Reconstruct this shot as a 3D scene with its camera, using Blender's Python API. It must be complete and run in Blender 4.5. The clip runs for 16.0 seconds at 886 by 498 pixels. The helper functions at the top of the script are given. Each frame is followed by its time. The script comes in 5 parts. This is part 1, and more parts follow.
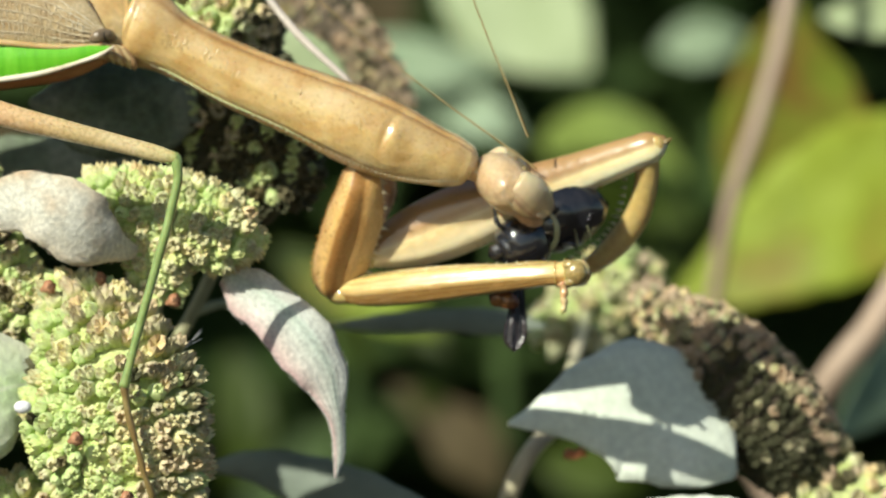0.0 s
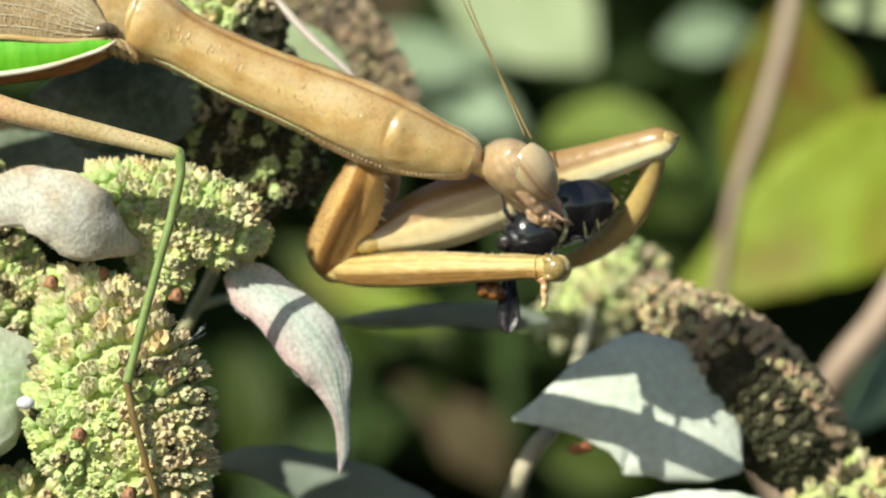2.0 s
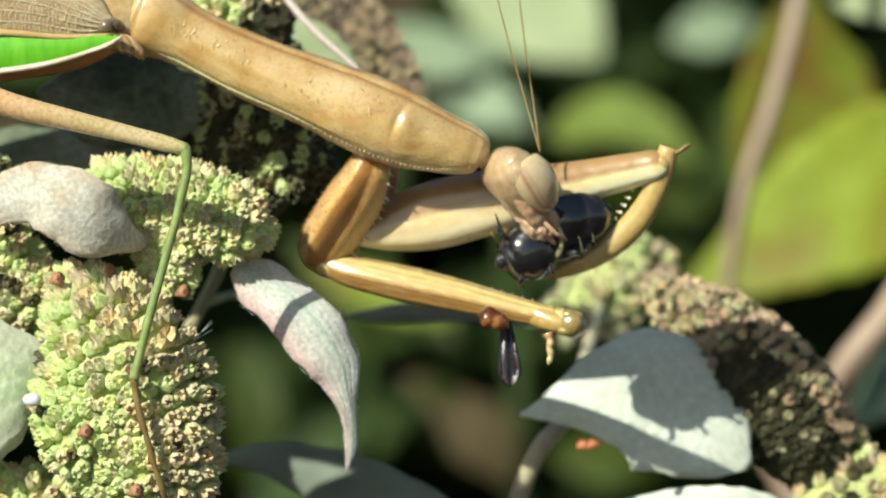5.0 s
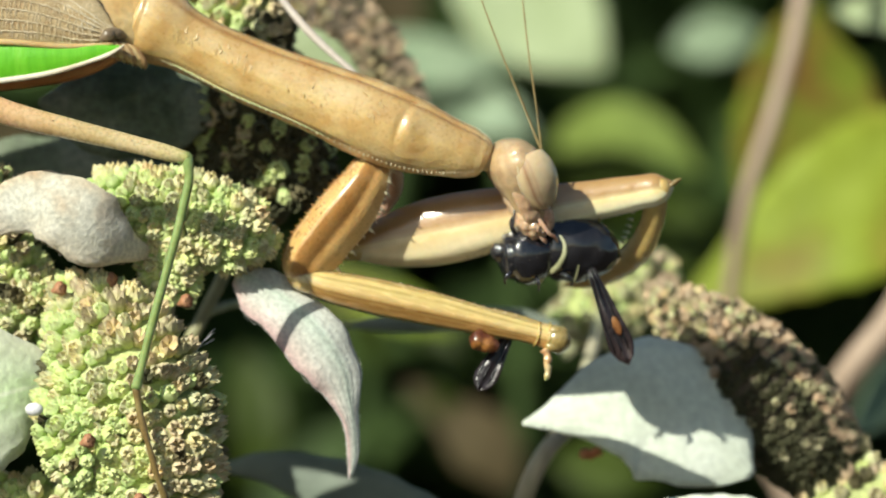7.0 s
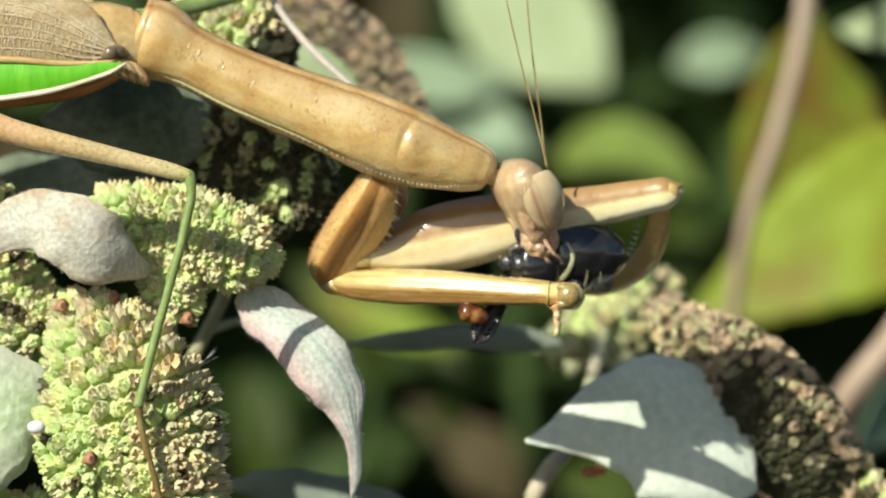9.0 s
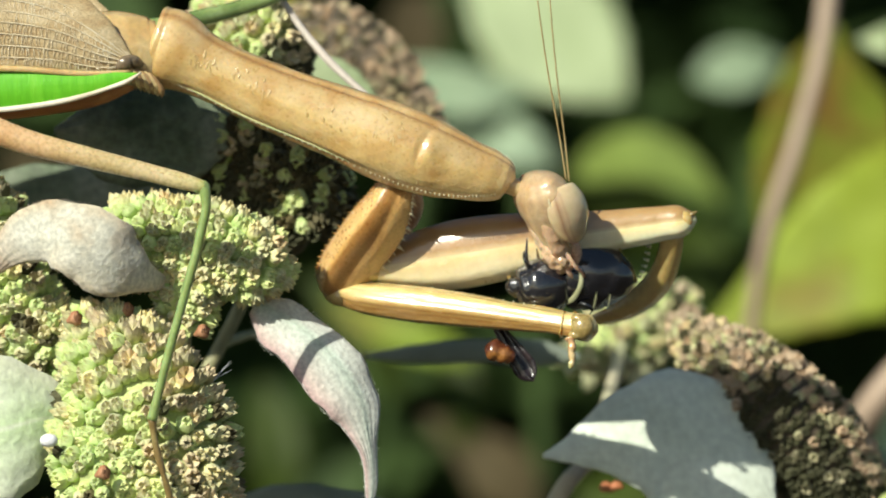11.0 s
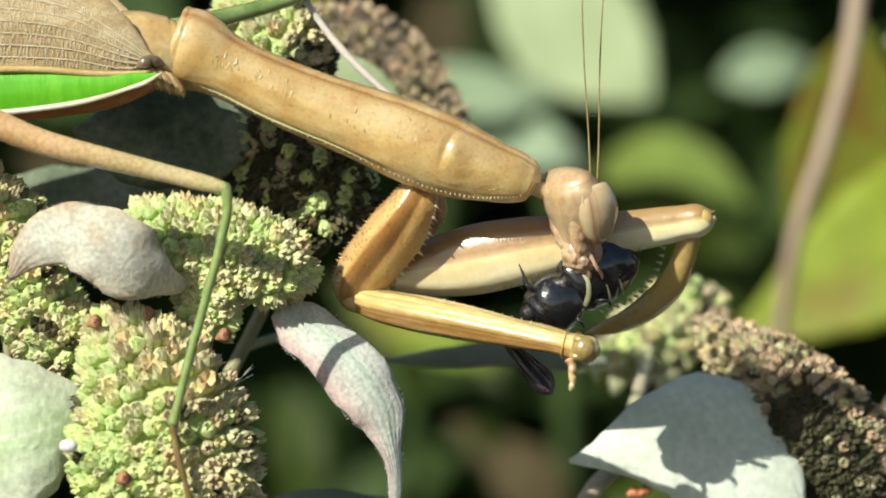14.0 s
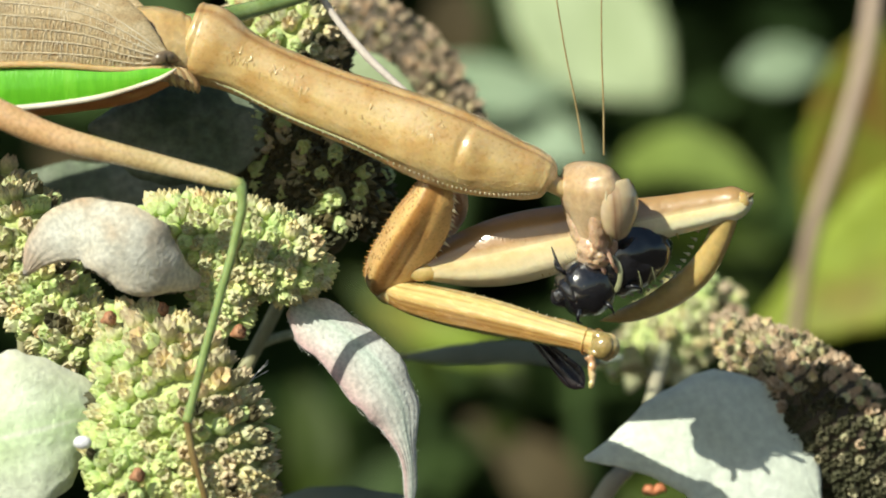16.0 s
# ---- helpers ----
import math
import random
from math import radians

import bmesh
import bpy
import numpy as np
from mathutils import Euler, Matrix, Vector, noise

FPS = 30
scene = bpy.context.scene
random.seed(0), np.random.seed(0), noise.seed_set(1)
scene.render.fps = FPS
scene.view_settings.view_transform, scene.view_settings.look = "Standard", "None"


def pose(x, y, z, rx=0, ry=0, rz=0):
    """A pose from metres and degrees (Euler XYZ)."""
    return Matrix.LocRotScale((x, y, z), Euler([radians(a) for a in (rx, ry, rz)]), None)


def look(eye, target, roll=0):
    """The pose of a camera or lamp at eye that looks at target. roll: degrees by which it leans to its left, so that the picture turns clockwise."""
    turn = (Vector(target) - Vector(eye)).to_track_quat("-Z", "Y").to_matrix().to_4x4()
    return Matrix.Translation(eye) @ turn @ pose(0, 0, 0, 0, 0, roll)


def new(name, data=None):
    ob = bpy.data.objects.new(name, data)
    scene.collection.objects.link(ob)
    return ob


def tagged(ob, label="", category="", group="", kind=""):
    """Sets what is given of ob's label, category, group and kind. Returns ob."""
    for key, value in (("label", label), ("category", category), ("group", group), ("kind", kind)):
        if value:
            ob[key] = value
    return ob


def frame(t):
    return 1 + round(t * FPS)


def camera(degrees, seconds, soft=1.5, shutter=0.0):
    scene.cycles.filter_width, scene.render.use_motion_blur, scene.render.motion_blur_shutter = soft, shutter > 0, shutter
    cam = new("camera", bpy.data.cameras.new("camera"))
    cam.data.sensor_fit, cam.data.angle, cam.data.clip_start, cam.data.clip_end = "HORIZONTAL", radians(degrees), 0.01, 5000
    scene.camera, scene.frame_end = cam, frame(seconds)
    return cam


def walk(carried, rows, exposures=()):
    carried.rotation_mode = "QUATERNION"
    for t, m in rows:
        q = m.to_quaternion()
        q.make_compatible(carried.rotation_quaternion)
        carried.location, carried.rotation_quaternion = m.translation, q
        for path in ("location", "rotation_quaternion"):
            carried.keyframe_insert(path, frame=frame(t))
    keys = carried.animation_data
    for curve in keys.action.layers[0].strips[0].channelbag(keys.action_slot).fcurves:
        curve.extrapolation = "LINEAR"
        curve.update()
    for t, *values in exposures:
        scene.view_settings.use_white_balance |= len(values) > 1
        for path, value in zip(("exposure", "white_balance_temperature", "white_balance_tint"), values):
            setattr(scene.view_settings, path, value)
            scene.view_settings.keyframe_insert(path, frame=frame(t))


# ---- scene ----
# A mantis eats a wasp among mountain mint heads; long-lens view from half a metre.
# Lengths are written in millimetres and stored in metres.
MM = 0.001
K = 0.041454                      # millimetres per unit of the plan sheet
FAR_OFF = 500.0                   # camera to body, millimetres
cam = camera(7.437, 16.0, soft=1.9)
cam.data.dof.use_dof = True
cam.data.dof.focus_distance = 0.4885
cam.data.dof.aperture_fstop = 39.0
# seconds, aim x, aim z, distance, lean
WAY = [
    (0, 0.64, 0.75, 503.5, 0.26),
    (0.5, 0.70, 0.65, 503.2, 0.26),
    (1, 0.59, 0.58, 502.8, 0.27),
    (1.5, 0.48, 0.45, 502.2, 0.22),
    (2, 0.33, 0.32, 501.4, 0.13),
    (2.5, 0.23, 0.21, 501.0, 0.06),
    (3, 0.12, 0.10, 500.5, 0.03),
    (3.5, -0.00, 0.00, 500.1, 0.01),
    (4, -0.10, -0.09, 499.8, -0.00),
    (6.5, -0.35, 0.41, 499.9, -0.05),
    (7, -0.36, 0.65, 499.8, -0.07),
    (7.5, -0.35, 0.98, 499.9, -0.06),
    (8, -0.37, 1.30, 500.2, -0.04),
    (8.5, -0.43, 1.63, 500.0, -0.05),
    (9, -0.55, 1.95, 499.1, -0.07),
    (11.5, -1.92, 2.91, 493.2, 0.11),
    (12, -2.24, 2.90, 491.9, 0.05),
    (12.5, -2.59, 2.97, 490.6, 0.06),
    (13, -2.93, 3.00, 489.5, 0.07),
    (13.5, -3.25, 3.01, 488.4, 0.05),
    (14, -3.56, 3.04, 487.7, 0.04),
    (14.5, -3.81, 3.09, 487.3, 0.05),
    (15, -4.09, 3.08, 486.7, 0.08),
    (15.5, -4.42, 3.01, 486.2, 0.11),
    (16, -4.66, 2.79, 486.3, 0.12),
]
EXPOSURE = 0.42
walk(cam, [(t, look((0, -dist * MM, 0), (x * MM, 0, z * MM), lean)) for t, x, z, dist, lean in WAY],
     [(0, EXPOSURE, 6600, 0), (16, EXPOSURE, 6600, 0)])

# ---- light: a sunny sky, the sun high in front and to one side ----
SUN_WAY = Vector((0.80, 1.0, -0.82)).normalized()
world = bpy.data.worlds.new("sky")
scene.world = world
world.use_nodes = True
wn = world.node_tree.nodes
sky = wn.new("ShaderNodeTexSky")
sky.sky_type, sky.sun_disc = "NISHITA", False
sky.sun_elevation = math.asin(-SUN_WAY.z)
sky.sun_rotation = math.atan2(-SUN_WAY.x, -SUN_WAY.y)
wn["Background"].inputs["Strength"].default_value = 0.068
world.node_tree.links.new(sky.outputs[0], wn["Background"].inputs["Color"])
sun = new("sun", bpy.data.lights.new("sun", "SUN"))
sun.data.energy, sun.data.angle, sun.data.color = 4.7, radians(0.53), (1.0, 0.95, 0.86)
sun.matrix_world = look((0, 0, 3), Vector((0, 0, 3)) + SUN_WAY)


# ---- materials ----
def mat(name, colors, size=1.0, rough=0.5, bump=0.2, grain=0.15, stripes=None, along=None, vary=0.0, coat=0.0, coat_rough=0.12,
        wax=0.0, through_light=0.0, stretch=(1, 1, 1), sheen=0.0, spec=0.5, uvbump=None):
    """colors: three shades mixed by noise of that size in mm; stripes: (position, colour) round the section by UV y;
    along: the same by UV x, mixed over it; vary: change from object to object."""
    m = bpy.data.materials.new(name)
    m.use_nodes = True
    n, l = m.node_tree.nodes, m.node_tree.links
    b = n["Principled BSDF"]
    tc = n.new("ShaderNodeTexCoord")
    mp = n.new("ShaderNodeMapping")
    mp.inputs["Scale"].default_value = stretch
    l.new(tc.outputs["Object"], mp.inputs[0])

    def noise_node(mm, detail):
        q = n.new("ShaderNodeTexNoise")
        q.inputs["Scale"].default_value = 1000.0 / mm
        q.inputs["Detail"].default_value = detail
        l.new(mp.outputs[0], q.inputs["Vector"])
        return q

    def ramp(stops, source):
        r = n.new("ShaderNodeValToRGB")
        while len(r.color_ramp.elements) < len(stops):
            r.color_ramp.elements.new(0.5)
        for e, (p, c) in zip(r.color_ramp.elements, stops):
            e.position, e.color = p, (*c, 1)
        l.new(source, r.inputs[0])
        return r.outputs[0]

    def mix(kind, fac, a, c):
        q = n.new("ShaderNodeMix")
        q.data_type, q.blend_type = "RGBA", kind
        for sock, v in ((q.inputs[0], fac), (q.inputs[6], a), (q.inputs[7], c)):
            if isinstance(v, (int, float)):
                sock.default_value = v
            elif isinstance(v, tuple):
                sock.default_value = (*v, 1)
            else:
                l.new(v, sock)
        return q.outputs[2]

    coarse, fine = noise_node(size * 3, 3), noise_node(size * 0.35, 5)
    col = ramp([(0.32, colors[0]), (0.52, colors[1]), (0.72, colors[2])], coarse.outputs[0])
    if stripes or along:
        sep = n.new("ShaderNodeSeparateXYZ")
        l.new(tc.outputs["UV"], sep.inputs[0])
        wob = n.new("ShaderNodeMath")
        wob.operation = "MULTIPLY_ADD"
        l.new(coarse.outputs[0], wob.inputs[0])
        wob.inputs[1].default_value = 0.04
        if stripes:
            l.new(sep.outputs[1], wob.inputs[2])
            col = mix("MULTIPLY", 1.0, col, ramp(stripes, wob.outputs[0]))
        if along:
            col = mix("MULTIPLY", 1.0, col, ramp(along, sep.outputs[0]))
    lo, hi = 1 - grain, 1 + grain
    col = mix("MULTIPLY", 1.0, col, ramp([(0.3, (lo, lo, lo)), (0.7, (hi, hi, hi))], fine.outputs[0]))
    if vary:
        info = n.new("ShaderNodeObjectInfo")
        col = mix("MULTIPLY", 1.0, col, ramp([(0, (1 - vary, 1 - vary * 0.7, 1 - vary)), (0.5, (1, 1, 1)), (1, (1 + vary, 1 + vary * 0.6, 1 - vary * 0.2))],
                                             info.outputs["Random"]))
    l.new(col, b.inputs["Base Color"])
    rr = n.new("ShaderNodeMapRange")
    l.new(fine.outputs[0], rr.inputs[0])
    rr.inputs[3].default_value, rr.inputs[4].default_value = max(0.03, rough - 0.1), min(1, rough + 0.1)
    l.new(rr.outputs[0], b.inputs["Roughness"])
    if wax:
        b.inputs["Subsurface Weight"].default_value = wax
        b.inputs["Subsurface Radius"].default_value = (1.0, 0.5, 0.2)
        b.inputs["Subsurface Scale"].default_value = 0.5 * MM
    b.inputs["Coat Weight"].default_value = coat
    b.inputs["Coat Roughness"].default_value = coat_rough
    b.inputs["Specular IOR Level"].default_value = spec
    if sheen:
        b.inputs["Sheen Weight"].default_value = sheen
        b.inputs["Sheen Roughness"].default_value = 0.6
    if bump:
        bp = n.new("ShaderNodeBump")
        bp.inputs["Strength"].default_value = bump
        bp.inputs["Distance"].default_value = size * 0.12 * MM
        if uvbump:
            uv = n.new("ShaderNodeSeparateXYZ")
            l.new(tc.outputs["UV"], uv.inputs[0])
            ribs = n.new("ShaderNodeMath")
            ribs.operation = "MULTIPLY_ADD"
            l.new(uv.outputs[1], ribs.inputs[0])
            ribs.inputs[1].default_value = 6.2832 * uvbump
            l.new(coarse.outputs[0], ribs.inputs[2])
            wave = n.new("ShaderNodeMath")
            wave.operation = "SINE"
            l.new(ribs.outputs[0], wave.inputs[0])
            both = n.new("ShaderNodeMath")
            both.operation = "MULTIPLY_ADD"
            l.new(wave.outputs[0], both.inputs[0])
            both.inputs[1].default_value = 0.14
            l.new(fine.outputs[0], both.inputs[2])
            l.new(both.outputs[0], bp.inputs["Height"])
        else:
            l.new(fine.outputs[0], bp.inputs["Height"])
        l.new(bp.outputs[0], b.inputs["Normal"])
    if through_light:
        t = n.new("ShaderNodeBsdfTranslucent")
        l.new(col, t.inputs[0])
        s = n.new("ShaderNodeMixShader")
        s.inputs[0].default_value = through_light
        l.new(b.outputs[0], s.inputs[1])
        l.new(t.outputs[0], s.inputs[2])
        l.new(s.outputs[0], n["Material Output"].inputs[0])
    return m


OCHRE = [(0.46, 0.285, 0.105), (0.54, 0.38, 0.17), (0.60, 0.455, 0.24)]
M = {
    "pronotum": mat("tan_cuticle", OCHRE, 0.75, 0.3, 0.4, 0.08, coat=1.0, coat_rough=0.15, wax=0.3, spec=0.6,
                    stripes=[(0.0, (1.06, 1.05, 1.0)), (0.06, (0.98, 0.95, 0.92)), (0.13, (0.9, 0.86, 0.82)), (0.16, (0.62, 0.48, 0.40)), (0.185, (0.92, 0.86, 0.83)), (0.3, (1, 0.97, 0.95)), (0.5, (1, 1, 1)), (0.68, (1.05, 1.05, 1.0)),
                             (0.735, (0.85, 1.05, 1.15)), (0.765, (0.62, 0.98, 0.9)), (0.785, (1.05, 0.92, 0.9)), (0.82, (1.1, 1.03, 1.05)), (0.87, (1.1, 1.1, 1.05)), (0.93, (1.02, 1.0, 0.96)), (1, (1.06, 1.05, 1.0))]),
    "cuticle": mat("ochre_cuticle", OCHRE, 1.4, 0.34, 0.5, 0.14, coat=1.0, coat_rough=0.3, wax=0.2),
    "coxa": mat("orange_cuticle", [(0.50, 0.32, 0.13), (0.57, 0.39, 0.17), (0.61, 0.44, 0.21)], 0.7, 0.3, 0.6, 0.12, coat=0.8, coat_rough=0.3, wax=0.25,
                stripes=[(0, (0.72, 0.52, 0.34)), (0.08, (0.76, 0.57, 0.40)), (0.13, (0.9, 0.76, 0.60)), (0.19, (1.05, 0.97, 0.88)), (0.5, (0.9, 0.9, 0.9)), (0.72, (1.0, 0.95, 0.9)), (0.86, (1.03, 0.95, 0.86)), (0.93, (1.15, 1.1, 1.0)), (0.955, (1.1, 1.0, 0.85)), (0.975, (0.66, 0.47, 0.30)), (1, (0.72, 0.52, 0.34))]),
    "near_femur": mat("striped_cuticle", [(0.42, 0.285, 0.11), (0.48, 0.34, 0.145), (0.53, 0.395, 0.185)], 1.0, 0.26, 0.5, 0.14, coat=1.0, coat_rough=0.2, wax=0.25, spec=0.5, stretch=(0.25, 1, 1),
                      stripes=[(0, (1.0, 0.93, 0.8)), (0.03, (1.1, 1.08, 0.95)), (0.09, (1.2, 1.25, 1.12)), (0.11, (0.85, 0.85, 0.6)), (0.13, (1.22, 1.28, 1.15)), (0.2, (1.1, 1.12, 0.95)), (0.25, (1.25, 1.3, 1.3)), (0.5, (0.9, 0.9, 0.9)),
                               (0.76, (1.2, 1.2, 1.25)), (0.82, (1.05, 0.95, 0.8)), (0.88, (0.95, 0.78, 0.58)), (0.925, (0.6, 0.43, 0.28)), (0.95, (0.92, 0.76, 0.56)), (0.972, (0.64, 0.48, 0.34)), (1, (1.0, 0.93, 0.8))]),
    # dark top stripes mostly paint in the prothorax's shade, the paler knee end sunlight
    "far_femur": mat("glossy_pale_shade_cuticle", [(0.56, 0.43, 0.20), (0.63, 0.50, 0.26), (0.67, 0.55, 0.32)], 2.0, 0.4, 0.3, 0.06, coat=1.0, coat_rough=0.2, wax=0.15, spec=0.6,
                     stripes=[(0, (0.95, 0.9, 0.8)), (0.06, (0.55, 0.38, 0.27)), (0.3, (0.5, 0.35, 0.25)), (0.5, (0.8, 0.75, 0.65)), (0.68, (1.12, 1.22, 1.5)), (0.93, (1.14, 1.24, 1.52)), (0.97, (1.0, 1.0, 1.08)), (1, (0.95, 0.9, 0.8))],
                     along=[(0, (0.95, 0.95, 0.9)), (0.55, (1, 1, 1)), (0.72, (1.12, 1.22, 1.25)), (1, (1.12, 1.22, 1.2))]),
    "tibia": mat("yellow_cuticle", [(0.46, 0.31, 0.10), (0.53, 0.38, 0.14), (0.57, 0.43, 0.18)], 1.5, 0.22, 0.2, 0.10, coat=1.0, coat_rough=0.18, wax=0.35),
    "lip": mat("pale_green_lip", [(0.36, 0.42, 0.20), (0.45, 0.46, 0.24), (0.54, 0.48, 0.28)], 1.0, 0.35, 0.2, 0.1, coat=0.6),
    "cheek": mat("rosy_cuticle_face", [(0.49, 0.31, 0.19), (0.55, 0.37, 0.24), (0.59, 0.43, 0.30)], 0.7, 0.3, 0.9, 0.2, coat=0.8, wax=0.3),
    "knee": mat("olive_knee", [(0.26, 0.18, 0.06), (0.36, 0.27, 0.10), (0.46, 0.37, 0.16)], 0.7, 0.2, 0.5, 0.2, coat=1.0, wax=0.2),
    "hinge": mat("hinge_grey", [(0.14, 0.10, 0.06), (0.20, 0.15, 0.10), (0.27, 0.21, 0.15)], 0.6, 0.3, 0.5, 0.2, coat=0.5),
    "fold": mat("creased_skin", [(0.28, 0.16, 0.07), (0.37, 0.23, 0.11), (0.45, 0.31, 0.16)], 0.6, 0.4, 0.5, 0.2, coat=0.3),
    "mark": mat("brown_mark", [(0.43, 0.285, 0.11), (0.47, 0.32, 0.135), (0.51, 0.355, 0.16)], 1.0, 0.35, 0.2, 0.1, coat=0.5),
    "pore": mat("dark_pore", [(0.34, 0.18, 0.06), (0.38, 0.21, 0.075), (0.42, 0.25, 0.09)], 0.6, 0.4, 0.1, 0.1),
    "pale_spine": mat("pale_spine", [(0.6, 0.5, 0.33), (0.68, 0.6, 0.42), (0.7, 0.65, 0.5)], 0.5, 0.35, 0.0, 0.05),
    "tooth": mat("pale_tooth", [(0.52, 0.44, 0.28), (0.58, 0.5, 0.33), (0.62, 0.55, 0.4)], 0.5, 0.35, 0.0, 0.05),
    "head": mat("head_cuticle", [(0.46, 0.31, 0.17), (0.53, 0.38, 0.225), (0.57, 0.43, 0.28)], 1.0, 0.32, 0.4, 0.12, coat=0.9, coat_rough=0.25, wax=0.25,
                stripes=[(0, (1, 1, 1)), (0.06, (0.955, 0.928, 0.91)), (0.12, (1.022, 1.022, 1.022)), (0.45, (1, 1, 1)), (0.68, (1, 1, 1)), (0.72, (0.964, 0.937, 0.923)), (0.75, (1.014, 1.009, 1.009)), (0.79, (0.973, 0.946, 0.932)), (0.82, (1.014, 1.014, 1.009)), (0.86, (0.937, 0.901, 0.878)), (0.885, (1.054, 1.058, 1.067)), (0.92, (0.91, 0.865, 0.838)), (0.95, (1.045, 1.045, 1.045)), (1, (1, 1, 1))]),
    "eye": mat("eye", [(0.50, 0.37, 0.22), (0.55, 0.43, 0.275), (0.58, 0.47, 0.32)], 1.2, 0.14, 0.0, 0.05, coat=0.9, wax=0.3,
               stripes=[(0, (1, 0.975, 0.95)), (0.05, (1, 0.98, 0.96)), (0.14, (0.975, 1, 0.95)), (0.25, (0.925, 0.99, 0.9)), (0.4, (1, 1, 1)), (0.5, (0.85, 0.76, 0.74)), (0.6, (1, 1, 0.975)), (0.8, (1, 1, 1)), (0.87, (1.015, 1, 0.96)), (0.895, (0.86, 0.78, 0.76)), (0.91, (0.6, 0.46, 0.44)), (0.93, (0.8, 0.715, 0.7)), (0.945, (0.92, 0.87, 0.845)), (0.965, (0.85, 0.77, 0.75)), (0.98, (0.975, 0.95, 0.92)), (1, (0.99, 0.985, 0.95))]),
    "pupil": mat("dark_spot", [(0.02, 0.01, 0.01)] * 3, 1, 0.2, 0, 0.05),
    "mouth": mat("pink_mouthparts", [(0.50, 0.27, 0.18), (0.56, 0.35, 0.24), (0.60, 0.43, 0.32)], 0.6, 0.2, 0.9, 0.2, coat=0.7, wax=0.3),
    "red": mat("red_mouth", [(0.35, 0.05, 0.04), (0.42, 0.08, 0.06), (0.45, 0.12, 0.09)], 0.6, 0.25, 0.3, 0.1, coat=0.4),
    "wing": mat("brown_wing", [(0.38, 0.26, 0.13), (0.46, 0.345, 0.19), (0.54, 0.43, 0.27)], 0.5, 0.3, 0.9, 0.25, coat=0.5, stretch=(1.0, 1, 2)),
    "vein": mat("pale_vein", [(0.60, 0.49, 0.32), (0.68, 0.58, 0.41), (0.74, 0.66, 0.50)], 0.6, 0.25, 0.1, 0.1, coat=0.5),
    "green": mat("bright_green_edge", [(0.10, 0.37, 0.015), (0.13, 0.44, 0.02), (0.18, 0.49, 0.035)], 0.9, 0.35, 0.25, 0.07, stretch=(3, 1, 0.4)),
    "cream": mat("cream_edge", [(0.6, 0.5, 0.38), (0.7, 0.62, 0.5), (0.75, 0.68, 0.58)], 0.8, 0.4, 0.1, 0.08),
    "rust": mat("rust_abdomen", [(0.30, 0.09, 0.03), (0.38, 0.14, 0.05), (0.44, 0.2, 0.08)], 1.0, 0.4, 0.3, 0.12),
    "leg": mat("tan_leg", [(0.46, 0.335, 0.16), (0.52, 0.40, 0.205), (0.57, 0.455, 0.26)], 0.8, 0.28, 0.3, 0.14, coat=0.8, coat_rough=0.15, wax=0.2,
               along=[(0, (1.1, 0.84, 0.8)), (0.35, (1.08, 0.88, 0.84)), (0.55, (1, 1, 0.98)), (0.7, (1, 1, 1)), (0.9, (0.95, 1.05, 0.9)), (1, (0.7, 1.0, 0.6))]),
    "green_leg": mat("green_leg", [(0.17, 0.24, 0.07), (0.23, 0.31, 0.10), (0.30, 0.38, 0.15)], 0.8, 0.2, 0.2, 0.1, coat=0.9, wax=0.2),
    "tarsus": mat("brown_tarsus", [(0.16, 0.10, 0.035), (0.2, 0.14, 0.05), (0.26, 0.2, 0.08)], 0.5, 0.35, 0.3, 0.2, coat=0.2),
    "antenna": mat("antenna", [(0.20, 0.14, 0.05), (0.28, 0.2, 0.08), (0.34, 0.26, 0.12)], 0.5, 0.5, 0, 0.1),
    "wasp": mat("wasp_black", [(0.006, 0.006, 0.008), (0.010, 0.010, 0.013), (0.018, 0.016, 0.018)], 0.7, 0.16, 0.3, 0.4, coat=1.0, coat_rough=0.03, spec=0.5),
    "wasp_band": mat("wasp_cream_band", [(0.22, 0.22, 0.11), (0.40, 0.40, 0.24), (0.52, 0.50, 0.34)], 0.6, 0.35, 0.2, 0.1),
    "wasp_wing": mat("wasp_wing", [(0.010, 0.008, 0.011), (0.018, 0.012, 0.014), (0.035, 0.02, 0.02)], 1.6, 0.3, 0.5, 0.3, coat=0.2),
    "wasp_leg": mat("wasp_leg_brown", [(0.05, 0.012, 0.008), (0.10, 0.03, 0.012), (0.34, 0.15, 0.035)], 0.8, 0.2, 0.5, 0.3, coat=0.5),
    "amber": mat("amber_wing_patch", [(0.06, 0.02, 0.01), (0.16, 0.06, 0.015), (0.26, 0.11, 0.025)], 0.8, 0.35, 0.4, 0.3, coat=0.3),
    "bud_green": mat("green_calyx", [(0.49, 0.60, 0.20), (0.58, 0.68, 0.29), (0.66, 0.74, 0.42)], 0.7, 0.6, 0.3, 0.1, vary=0.14, through_light=0.16, sheen=0.2,
                     along=[(0, (0.8, 0.95, 0.6)), (0.55, (0.97, 1.03, 0.9)), (0.7, (1.08, 1.05, 1.15)), (0.86, (1.0, 0.88, 0.8)), (1, (0.8, 0.62, 0.56))]),
    "bud_straw": mat("straw_calyx", [(0.56, 0.57, 0.28), (0.64, 0.64, 0.38), (0.70, 0.69, 0.49)], 0.7, 0.65, 0.5, 0.18, vary=0.16, through_light=0.15, sheen=0.2,
